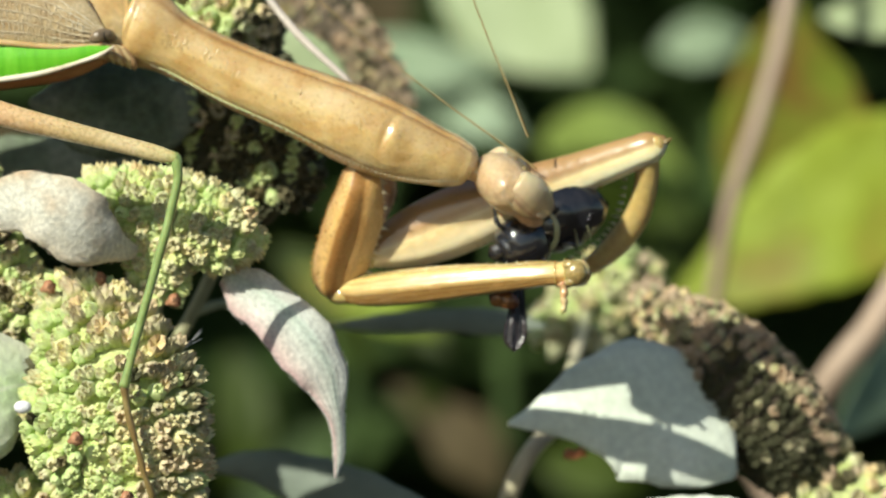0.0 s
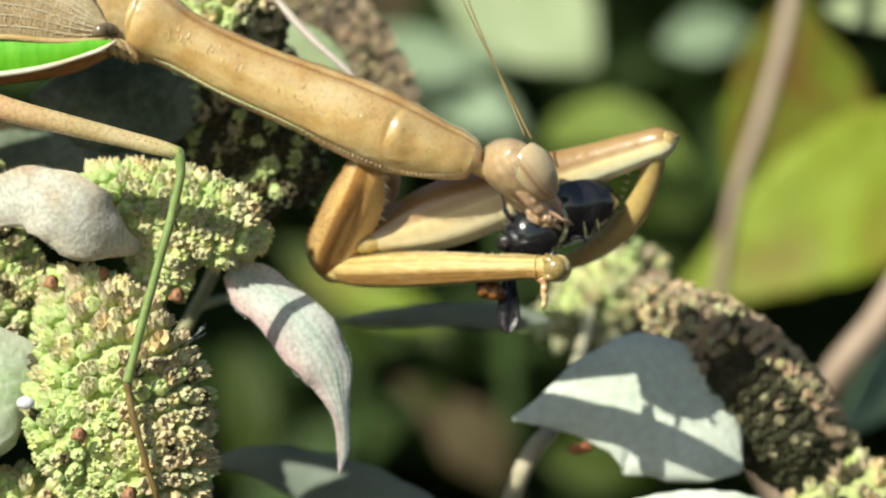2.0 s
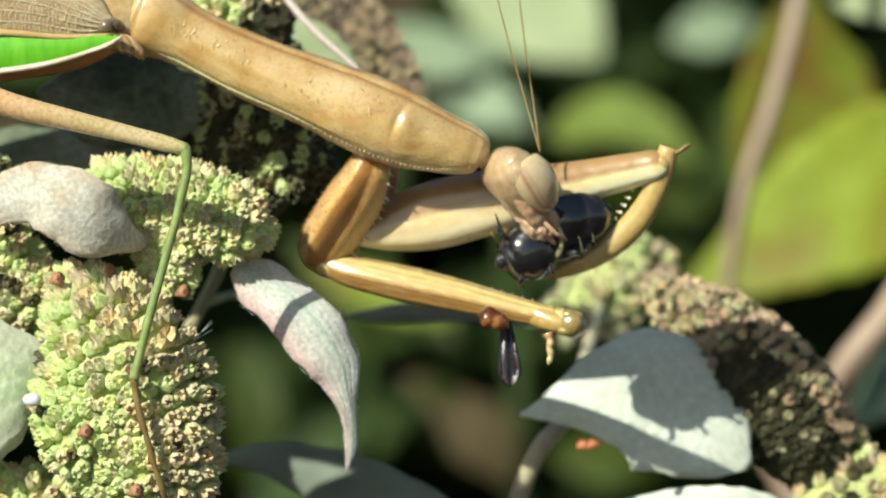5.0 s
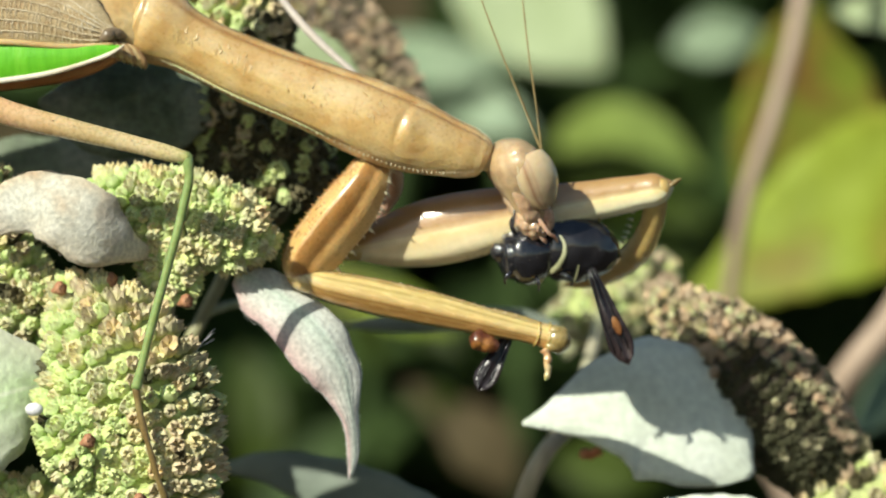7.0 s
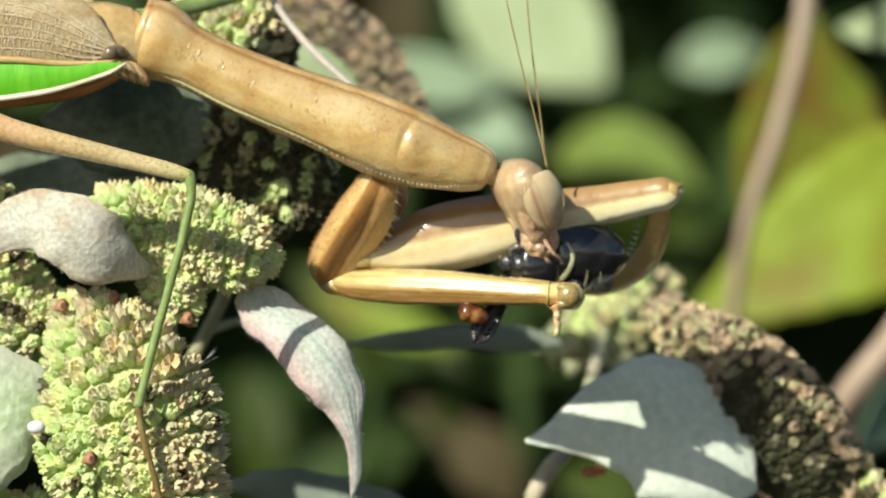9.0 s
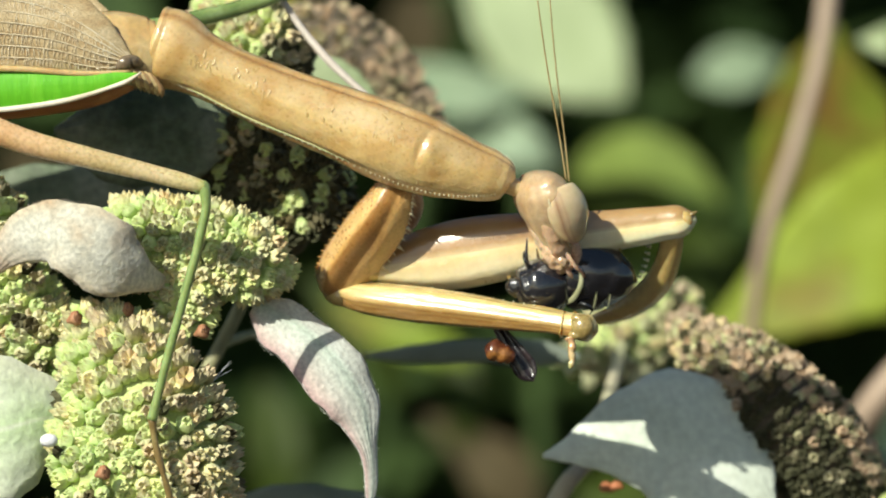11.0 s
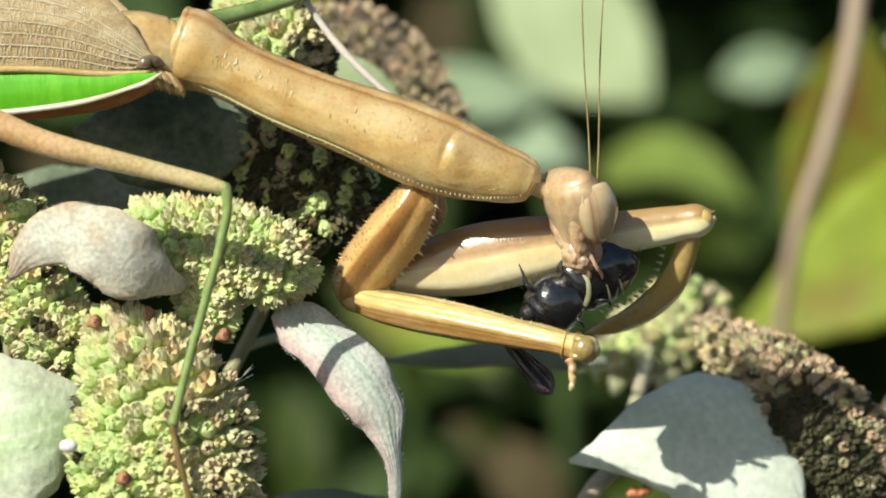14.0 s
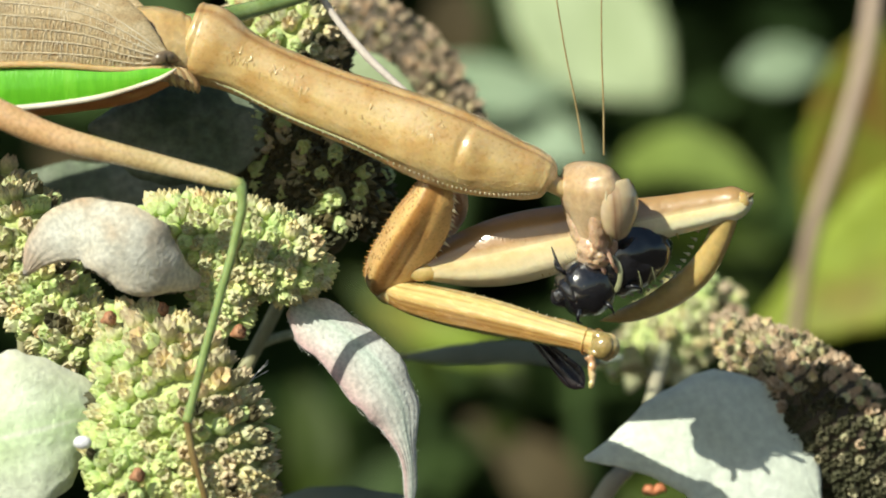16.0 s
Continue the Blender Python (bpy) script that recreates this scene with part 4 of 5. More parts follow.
    spike(bm, U(q[0], q[1] - 2, q[2] - 0.85), Vector((-0.02, -0.10, -0.17)) * MM * (0.55 + 1.1 * (i / 136) ** 2 + 0.4 * (i % 3 == 0)), 0.07 * MM)
part("edge_lip", tube([(q[0], q[1] - 4, q[2] - 0.7, float(np.interp(q[0], (560, 690), (1.8, 0.2))), float(np.interp(q[0], (560, 690), (2.4, 0.2)))) for q in edge[::6]], 60, 8), M["lip"], prothorax, "pale green lip along the edge")
part("edge_teeth", bm, M["tooth"], prothorax, "row of tiny pale teeth")
part("neck", tube([(815, 270, -0.5, 24, 20), (845, 282, -0.4, 17, 17), (862, 290, -0.2, 16, 17), (880, 298, 0, 18, 18)], 8, 14), M["cuticle"], prothorax)

def on_shield(s, w):
    """A point on the prothorax at s along and w round it, and the way out of it there."""
    line = smooth(SHEET, 160)
    i = max(1, min(159, int(s * 160)))
    c, t = U(*line[i][:3]), (U(*line[i + 1][:3]) - U(*line[i - 1][:3])).normalized()
    e = (Vector((0, -1, 0)) - t * -t.y).normalized()
    f = shield(i / 160, w) * K * MM
    out = t.cross(e) * -(line[i][3] * math.sin(w)) + e * (line[i][4] * abs(math.cos(w)) ** 0.8)
    return c + out * f, out.normalized()


rnd = random.Random(21)
bm = bmesh.new()
for k in range(230):
    p, way = on_shield(rnd.uniform(0.5, 0.97) if k < 170 else rnd.uniform(0.08, 0.5), rnd.uniform(-1.05, 1.2) % 6.283)
    r = rnd.uniform(0.025, 0.055) * MM
    ball(p - way * r * 0.3, Vector((r, r, r)), 6, 4, bm=bm)
PATCHES = [(0.21, 0.10, 16), (0.275, 0.12, 14), (0.50, 0.25, 8), (0.39, 0.0, 6)]
marks = random.Random(9)
for s0, w0, count in PATCHES:
    for k in range(count):
        p, way = on_shield(s0 + marks.uniform(-0.03, 0.03), (w0 + marks.uniform(-0.32, 0.32)) % 6.283)
        turn = way.to_track_quat("Z", "Y").to_matrix().to_4x4() @ Matrix.Rotation(marks.uniform(-0.6, 0.6), 4, "Z")
        part("brown_mark", ball(p - way * 0.015 * MM, Vector((0.10, marks.uniform(0.18, 0.4), 0.03)) * MM, 10, 6, turn=turn), M["mark"], prothorax, "faint brown mark")
tagged(part("granulation", bm, M["pronotum"], prothorax, "scattered tiny granules"), kind="stuff")
bm = bmesh.new()
for k in range(64):
    p, way = on_shield(0.56 + 0.4 * k / 64, 1.42)
    spike(bm, p - way * 0.03 * MM, (way + Vector((0.3, 0, 0))) * rnd.uniform(0.06, 0.12) * MM, 0.05 * MM)
part("edge_teeth", bm, M["pale_spine"], prothorax, "row of tiny pale teeth")
# hind body, wings
part("mesothorax", tube([(120, 20, 1, 60, 56), (170, 20, 0, 64, 56), (205, 25, 0, 62, 52), (230, 25, 0, 58, 46), (246, 22, 0, 50, 40)], 16, 20), M["cuticle"], mantis, "tan thorax segment")
part("wing_hinge", tube([(170, 54, -2.6, 5, 5), (184, 46, -2.8, 12, 9), (192, 40, -2.6, 8, 7), (200, 44, -2.4, 11, 8), (215, 50, -1.6, 4, 4)], 12, 10), M["hinge"], mantis, "knobbed wing hinge")
part("abdomen", tube([(190, 70, 1, 26, 26), (140, 92, 1, 28, 30), (40, 98, 1, 42, 44), (-150, 80, 1, 72, 70), (-400, 50, 2, 84, 80), (-700, 20, 3, 60, 60), (-880, 10, 3, 10, 10)], 40, 18), M["rust"], mantis, "rusty underside of the abdomen")
for k in range(7):
    part("side_fold", tube([(182 + 7 * k, 52 + 2.2 * k, -2.3 + 0.1 * k, 4, 4), (192 + 8 * k, 66 + 3 * k, -2.5 + 0.16 * k, 7, 8), (200 + 8 * k, 80 + 3.2 * k, -2.1 + 0.16 * k, 6, 7), (204 + 7.5 * k, 92 + 2.2 * k, -1.2 + 0.1 * k, 2, 3)], 12, 10), M["cuticle" if k % 2 else "fold"], mantis, "creased brown skin below the wing root")
wing_rows = [(196, 46, -2.3, 8), (150, 26, -2.9, 44), (60, -10, -3.3, 78), (-80, -28, -3.6, 96), (-300, -30, -3.6, 104), (-600, -20, -3.4, 90), (-860, 0, -3.0, 10)]
forewing = part("forewing", leaf(wing_rows, thick=0.12, n=40, m=14, cup=-0.16), M["wing"], mantis, "brown netted forewing")
for k in range(9):
    f = -0.92 + 0.23 * k
    rr = []
    for u, v, y, h in wing_rows[:5]:
        rr.append((u, v - f * h * 0.97, y - 0.12 + h * K * 0.16 * f * f, 1.1, 1.2))
    part("wing_vein", tube(rr, 24, 5), M["vein"], forewing, "raised pale vein")
bm = bmesh.new()
rnd = random.Random(4)
fine = smooth(wing_rows, 160)
for k in range(8):
    u = 158.0
    while u > -175:
        r = min(fine, key=lambda q: abs(q[0] - u))
        lean = rnd.uniform(-6, 6)
        pts = []
        for i in range(4):
            f = -0.92 + 0.23 * k + 0.23 * i / 3
            pts.append((u - lean * i / 3 - 1.5 * math.sin(i * math.pi / 3), r[1] - f * r[3] * 0.97, r[2] - 0.10 + r[3] * K * 0.16 * f * f, 0.5, 0.6))
        tube(pts, 3, 4, bm=bm)
        u -= rnd.uniform(2.8, 6.0)
tagged(part("vein_netting", bm, M["vein"], forewing, "fine net of cross veins"), kind="stuff")
part("wing_rim", tube([(192, 62, -2.9, 3, 3), (120, 66, -3.3, 5, 4), (0, 58, -3.6, 6, 5), (-200, 62, -3.8, 6, 5), (-600, 66, -3.4, 5, 4)], 30, 8), M["cuticle"], forewing, "brown wing rim")
part("green_wing_margin", leaf([(208, 66, -3.0, 2), (150, 78, -3.3, 15), (80, 86, -3.5, 27), (0, 92, -3.6, 34), (-120, 98, -3.7, 38), (-400, 100, -3.7, 36), (-800, 60, -3.4, 6)], thick=0.15, n=40, cup=-0.2), M["green"], forewing, "bright green wing margin")
part("cream_wing_edge", tube([(212, 64, -3.1, 2, 3), (190, 78, -3.3, 4, 4), (150, 93, -3.3, 4, 4), (80, 113, -3.4, 5, 4), (0, 126, -3.5, 5, 4), (-120, 136, -3.6, 5, 4), (-400, 136, -3.6, 5, 4)], 30, 8), M["cream"], forewing, "cream edge of the wing")
part("far_forewing", leaf([(196, 20, 2.6, 8), (100, -20, 3.2, 60), (-100, -40, 3.6, 90), (-500, -30, 3.4, 90), (-860, 0, 3.0, 10)], thick=0.12, n=30, cup=-0.16), M["wing"], mantis)
# walking legs
part("middle_leg_femur", tube([(-320, 60, -10, 20, 20), (-140, 122, -10, 26, 24), (0, 182, -10, 23, 20), (120, 213, -10, 19, 16), (230, 240, -10, 16, 13), (300, 258, -10, 14, 12), (325, 264, -10, 10, 9)], 36, 14), M["leg"], mantis, "tan middle leg")
rnd = random.Random(6)
bm = bmesh.new()
for k in range(26):
    q = smooth([(-140, 118, 0), (0, 178, 0), (120, 210, 0), (230, 238, 0), (290, 254, 0)], 26)[k]
    ball(U(q[0] + rnd.uniform(-3, 3), q[1] - 4 + rnd.uniform(-2, 2), -10.52 - 0.18 * (q[0] < 150)), Vector((0.07, 0.05, 0.05)) * MM, 6, 4, bm=bm)
tagged(part("pore_stipple", bm, M["cuticle"], mantis, "row of brown dots on the middle leg"), kind="stuff")
part("middle_leg_tibia", tube([(306, 272, -10, 6, 6), (320, 262, -10, 11, 9), (326, 285, -10, 9, 9), (316, 350, -10, 8.5, 8.5), (290, 450, -9.8, 8, 8), (260, 560, -9.6, 8, 8), (240, 640, -9.4, 8, 8), (232, 672, -9.3, 10, 9)], 40, 12), M["green_leg"], mantis, "slender green shin")
part("middle_leg_tarsus", tube([(232, 668, -9.3, 8, 8), (237, 705, -9.2, 6, 6), (246, 745, -9.1, 7, 7), (252, 765, -9.1, 5, 5), (262, 800, -8.8, 6.5, 6.5), (270, 830, -8.6, 5, 5), (282, 862, -8.2, 7, 7), (292, 900, -7.2, 4, 4)], 30, 10), M["tarsus"], mantis, "jointed brown foot on the flower head")
part("far_leg_femur", tube([(225, -10, 3, 20, 18), (300, -28, 5, 16, 13), (380, -48, 7, 14, 11), (470, -78, 9, 12, 10), (520, -100, 10, 10, 9)], 20, 12), M["green_leg"], mantis, "green far middle leg")
part("far_leg_tibia", tube([(455, -68, 9.6, 6, 6), (500, -5, 9.6, 6.5, 6), (540, 42, 9.4, 7.5, 6.5), (580, 80, 9.2, 6.5, 6), (622, 118, 9, 6, 6), (680, 190, 10, 5, 5)], 24, 10), M["rootlet"], mantis, "pale far shin")
PRO_AXIS = U(238, 20, 0)

# head, in its own space: x to the front, z to the crown
def lean(rows):
    """The face slants: lower parts lie further to the front."""
    return [(x - 0.3 * z, y, z, a, b) for x, y, z, a, b in rows]


HEAD_ROWS = lean([(-0.6, 0, 2.6, 0.25, 0.7), (-0.55, 0, 2.4, 0.85, 1.75), (-0.4, 0, 1.7, 1.68, 2.68), (-0.2, 0, 0.5, 1.9, 2.85), (0.0, 0, -0.9, 1.6, 2.35), (0.1, 0, -2.2, 1.15, 1.65), (0.2, 0, -3.2, 0.9, 1.1), (0.25, 0, -3.7, 0.55, 0.75)])
head = part("head", rod(HEAD_ROWS, 34, 32, warp=lambda s, w: 1 + 0.02 * math.sin(w * 6 + s * 5)), M["head"], mantis, "tan triangular head", local=True, origin=BASE)
PLACE[head] = Vector((0, 0, 0))
for side in (-1, 1):
    eye = part("eye", rod([(-0.3, side * 1.9, 2.1, 0.1, 0.1), (-0.25, side * 1.85, 1.8, 0.85, 0.6), (0.05, side * 2.18, 1.1, 1.42, 1.02), (0.5, side * 2.26, 0.05, 1.58, 1.08), (0.92, side * 2.05, -1.1, 1.3, 0.92), (1.28, side * 1.82, -1.95, 0.75, 0.6), (1.42, side * 1.65, -2.4, 0.1, 0.1)], 30, 32), M["eye"], head,
               "large pale striped compound eye", local=True)
    PLACE[eye] = Vector((0, 0, 0))
    part("eye_rim", rod([(-0.95, side * 2.3, 1.9, 0.04, 0.04), (-1.2, side * 2.6, 1.2, 0.08, 0.08), (-1.0, side * 2.66, 0.2, 0.09, 0.09), (-0.3, side * 2.27, -0.9, 0.09, 0.09), (0.5, side * 1.86, -1.9, 0.08, 0.08), (1.15, side * 1.45, -2.6, 0.04, 0.04)], 24, 8), M["tooth"], head, "pale ridge behind the eye", local=True)
    part("pupil_spot", ball(Vector((1.15, side * 3.1, -0.45)) * MM, Vector((0.13, 0.06, 0.13)) * MM, 10, 8), M["pupil"], eye, "dark false pupil", local=True)
    part("antenna_socket", rod(lean([(1.2, side * 0.8, 1.2, 0.32, 0.32), (1.55, side * 0.85, 1.5, 0.3, 0.3), (1.75, side * 0.85, 1.75, 0.12, 0.12)]), 6, 8), M["antenna"], head, local=True)
    part("mandible", rod(lean([(0.8, side * 0.8, -2.4, 0.5, 0.45), (0.9, side * 0.7, -3.2, 0.55, 0.4), (0.7, side * 0.4, -4.0, 0.35, 0.3), (0.5, side * 0.15, -4.4, 0.1, 0.1)]), 10, 10), M["mouth"], head, "glossy pink mandible", local=True)
    part("palp", rod(lean([(-0.1, side * 1.0, -2.8, 0.18, 0.18), (0.1, side * 1.4, -3.5, 0.17, 0.17), (0.4, side * 1.5, -4.2, 0.15, 0.15), (0.8, side * 1.3, -4.5, 0.13, 0.13), (1.0, side * 1.1, -4.9, 0.08, 0.08)]), 14, 8), M["mouth"], head, "thin curved palp", local=True)
    part("palp", rod(lean([(-0.5, side * 0.5, -2.9, 0.15, 0.15), (-0.5, side * 0.8, -3.7, 0.15, 0.15), (-0.2, side * 0.9, -4.4, 0.13, 0.13), (0.1, side * 0.8, -4.8, 0.18, 0.18), (0.15, side * 0.8, -5.0, 0.06, 0.06)]), 14, 8), M["mouth"], head, "thin curved palp", local=True)
    part("cheek", rod(lean([(-1.0, side * 1.0, 0.2, 0.2, 0.2), (-0.95, side * 1.3, -0.9, 0.5, 0.5), (-0.65, side * 1.15, -2.1, 0.68, 0.6), (-0.3, side * 0.9, -3.2, 0.6, 0.5), (0.0, side * 0.7, -3.9, 0.15, 0.15)]), 22, 16,
                      warp=lambda s, w: 1 + 0.3 * noise.noise(Vector((s * 10, math.cos(w) * 2.5, math.sin(w) * 2.5)))), M["cheek"], head, "rosy cheek", local=True)
part("labrum", rod(lean([(1.0, 0, -2.0, 0.35, 0.85), (1.15, 0, -2.9, 0.35, 0.75), (1.0, 0, -3.7, 0.25, 0.5), (0.9, 0, -3.95, 0.06, 0.1)]), 10, 12), M["mouth"], head, local=True)
part("labium", rod(lean([(-0.6, 0, -2.2, 0.4, 0.8), (-0.4, 0, -3.2, 0.4, 0.7), (-0.1, 0, -4.1, 0.25, 0.4)]), 10, 12), M["red"], head, "wet red mouth", local=True)
part("lower_lip", rod(lean([(-0.8, 0, -2.6, 0.3, 0.6), (-0.6, 0, -3.3, 0.72, 1.25), (-0.2, 0, -3.9, 0.8, 1.3), (0.2, 0, -4.3, 0.58, 0.95), (0.4, 0, -4.6, 0.15, 0.3)]), 26, 30,
                      warp=lambda s, w: 1 + 0.4 * noise.noise(Vector((s * 8, math.cos(w) * 3.6, math.sin(w) * 3.6)))), M["cheek"], head, "crumpled rosy lower lip", local=True)


def antenna(label):
    return part("antenna", rod([(0, 0, 0, 0.085, 0.085), (3, 0, 0.05, 0.075, 0.075), (8, 0, 0.25, 0.065, 0.065), (16, 0, 0.2, 0.05, 0.05), (24, 0, -0.4, 0.035, 0.035)], 40, 6), M["antenna"], mantis, label, local=True, origin=BASE)


antenna_near, antenna_far = antenna("thread-like brown antenna"), antenna("thread-like brown antenna")


# grasping legs: each segment along its own x axis
def spines(name, parent, rows, way, material, label):
    bm = bmesh.new()
    for x, y, z, size in rows:
        spike(bm, Vector((x, y, z)) * MM, Vector(way) * size * MM, 0.2 * size * MM + 0.04 * MM, 6)
    return part(name, bm, material, parent, label, local=True)


def facets(s, w):
    """A three-sided section with soft edges, one edge towards the front."""
    k = 2 * math.pi / 3
    flat_r = 0.5 / math.cos(((w + 0.28) % k) - k / 2)
    return 0.35 + 0.67 * min(flat_r, 0.86) - 0.09 * math.exp(-((w - 0.4) / 0.25) ** 2) + 0.015 * noise.noise(Vector((s * 30, math.cos(w) * 5, math.sin(w) * 5)))


COXA = [(-0.6, 0.3, 0, 0.9, 0.4), (0.6, 0.2, -0.2, 1.6, 0.7), (1.8, 0, -0.15, 2.0, 1.2), (3.5, 0, -0.2, 2.5, 1.6), (6.6, 0, -0.5, 2.6, 1.6), (9.0, 0, -0.65, 2.35, 1.5), (10.4, 0, -0.45, 1.65, 1.1), (11.0, 0, -0.2, 0.5, 0.4)]


def grasping_leg(near):
    a = "near" if near else "far"
    L, C, T_ = (18.9, 10.4, 12.0) if near else (22.5, 9.0, 12.6)
    if near:
        cox = rod(COXA, 48, 48, warp=facets)
    else:
        cox = rod([(-0.6, 0, 0.2, 0.6, 0.6), (0.8, 0.8, 1.0, 0.75, 0.8), (2.2, 2.0, 1.9, 0.7, 0.7), (3.5, 2.6, 2.1, 0.6, 0.6), (4.9, 2.2, 1.5, 0.6, 0.6), (6.3, 0.6, 0.4, 0.65, 0.65), (6.9, 0, 0, 0.3, 0.3)], 30, 20)
    coxa = part("grasping_leg_coxa", cox, M["coxa" if near else "far_coxa"], mantis, "orange-tan upper arm" if near else "rosy far upper arm", local=True, origin=BASE)
    PLACE[coxa] = Vector((0, 0, 0))
    if near:
        rnd = random.Random(5)
        rows, bm = smooth(COXA, 60), bmesh.new()
        for k in range(120):
            i, w = rnd.randrange(8, 54), rnd.choice((-0.5, -0.68, -0.86, -1.04)) + rnd.uniform(-0.06, 0.06)
            q, f = rows[i], facets(i / 60, w % (2 * math.pi))
            ball(Vector((q[0], q[1] - q[4] * f * math.cos(w), q[2] + q[3] * f * math.sin(w))) * MM, Vector((0.13, 0.03, 0.05)) * MM * rnd.uniform(0.7, 1.3), 6, 4, bm=bm)
        tagged(part("pore_stipple", bm, M["pore"], coxa, "rows of dark pores", local=True), kind="stuff")
        right = [(q[0], q[1] + q[4] * 0.2, q[2] + q[3] * 0.89) for q in rows[5:56:2]]
        spines("coxa_teeth", coxa, [(*p, 0.34 + 0.3 * (i % 3 == 0)) for i, p in enumerate(right)], (0.1, -0.25, 1.0), M["pale_spine"], "row of pale teeth")
        left = [(q[0], q[1] - q[4] * 0.1, q[2] - q[3] * facets(0.5, 2 * math.pi - 1.45)) for q in rows[6:56]]
        spines("coxa_teeth", coxa, [(*p, 0.2 + 0.12 * (i % 2)) for i, p in enumerate(left)], (0.1, -0.2, -1.0), M["coxa"], "row of tiny teeth")
    if near:
        fem = [(-0.8, 0, 0, 0.45, 0.5), (0, 0, 0, 0.8, 0.85), (1.2, 0, -0.1, 1.05, 1.15), (4.5, 0, -0.1, 1.3, 1.4), (9, 0, 0, 1.27, 1.3), (14.4, 0, 0.05, 0.98, 1.0), (17.6, 0, 0.05, 0.86, 0.85), (18.9, 0, 0, 0.98, 0.95), (19.8, 0, 0, 0.85, 0.85), (20.2, 0, 0, 0.35, 0.35)]
    else:
        fem = [(-0.8, 0, 0, 0.5, 0.5), (0.2, 0, 0, 0.9, 0.8), (2.5, 0.4, 0.0, 1.8, 1.15), (6, 0.3, 0.0, 2.45, 1.35), (10, -0.2, 0.05, 2.4, 1.35), (14, -0.3, 0.05, 1.95, 1.2), (18, -0.1, 0.05, 1.5, 1.0), (21.8, 0, 0, 1.25, 0.95), (23.7, 0, 0, 0.95, 0.85), (24.4, 0, 0.1, 0.3, 0.3)]
    ridge = (lambda s, w: 1 + 0.045 * math.cos(7 * w + 0.6) * math.sin(math.pi * s)) if near else (lambda s, w: 1 + 0.02 * math.cos(4 * w) + 0.13 * math.exp(-((w - 1.80 * math.pi) / 0.32) ** 2) - 0.07 * math.exp(-((w - 0.03 * math.pi) / 0.25) ** 2))
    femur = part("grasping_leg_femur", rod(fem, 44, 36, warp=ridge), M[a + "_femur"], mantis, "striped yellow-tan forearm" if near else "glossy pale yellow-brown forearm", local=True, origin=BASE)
    PLACE[femur] = Vector((0, 0, 0))
    part("knee_lobe", ball(Vector((19.2 if near else 23.6, -0.45, 0)) * MM, Vector((0.95, 0.75, 0.98) if near else (0.6, 0.45, 0.7)) * MM), M["knee" if near else "tibia"], femur, "glossy olive knee" if near else "translucent yellow knee", local=True)
    if near:
        for x, r in ((17.7, 0.93), (18.5, 1.04)):
            pts = [Vector((x + 0.12 * math.cos(2 * w), -0.05 - r * 0.96 * math.cos(w), 0.03 + r * math.sin(w))) * MM for w in np.linspace(-2.0, 2.0, 24)]
            part("knee_ring", loft(pts, [(0.07 * MM, 0.06 * MM)] * 24, 6, up=(1, 0, 0.01)), M["tibia"], femur, "raised pale ring at the knee", local=True)
        for z in (-0.62, 0.58):
            part("knee_lobe", ball(Vector((18.9, -0.82, z)) * MM, Vector((0.5, 0.3, 0.32)) * MM), M["knee"], femur, "glossy olive knee", local=True)
    part("trochanter", rod([(-1.1, 0.2, 0.5, 0.4, 0.5), (-0.5, 0, 0.0, 0.75, 0.85), (0.6, -0.1, -0.35, 0.7, 0.9), (1.6, -0.1, -0.7, 0.2, 0.3)], 10, 14), M["tibia"], femur, "pale joint", local=True)
    if not near:
        spines("femur_spines", femur, [(8.5 + 0.5 * i, -0.6, -2.1 + 0.03 * i, 0.35) for i in range(6)] + [(10.3, -0.7, -2.1, 0.9), (11.3, -0.6, -2.0, 1.3), (12.5, -0.6, -1.85, 1.5), (13.6, -0.5, -1.7, 1.2)]
               + [(15 + 0.7 * i, -0.4, -1.35 + 0.06 * i, 0.4 + 0.25 * (i % 2)) for i in range(7)], (0.25, 0, -1), M["tibia"], "pale femur spines")
        tib = [(-0.7, 0, -0.1, 0.7, 0.65), (0.4, 0, 0.5, 0.88, 0.75), (2.5, 0, 1.5, 0.9, 0.75), (5, 0, 2.1, 1.0, 0.8), (7.5, 0, 2.0, 0.98, 0.75), (10, 0, 1.4, 0.78, 0.6), (12, 0, 0.5, 0.5, 0.4), (13.4, 0, -0.3, 0.05, 0.05)]
    else:
        spines("femur_spines", femur, [(7 + 0.8 * i, 0.4, 1.22 - 0.025 * i, 0.24) for i in range(12)], (0.15, 0.2, 1), M["pale_spine"], "tiny pale femur spines")
        tib = [(-0.4, 0, 0, 0.55, 0.5), (0.5, 0, 0.05, 0.78, 0.7), (2.5, 0, 0.3, 0.85, 0.75), (5, 0, 0.45, 0.82, 0.72), (7.5, 0, 0.35, 0.7, 0.62), (9.5, 0, -0.05, 0.52, 0.46), (11, 0, -0.6, 0.3, 0.28), (11.7, 0, -1.05, 0.05, 0.05)]
    tibia = part("grasping_leg_tibia", rod(tib, 26, 20), M["tibia"], mantis, "yellow-tan toothed claw leg", local=True, origin=BASE)
    PLACE[tibia] = Vector((0, 0, 0))
    spines("tibia_spines", tibia, [(1.8 + 0.62 * i, -0.4, 0.45 - 0.05 * i if i < 8 else 0.2, 0.5) for i in range(15)] if near else [(2.2 + 0.6 * i, -0.3, 1.0 - 0.026 * (i - 7) ** 2, 0.5) for i in range(15)], (0.5, 0, 0.9 if near else -0.9), M["tibia" if near else "pale_spine"], "comb of spines")
    return coxa, femur, tibia, (L, C, T_)


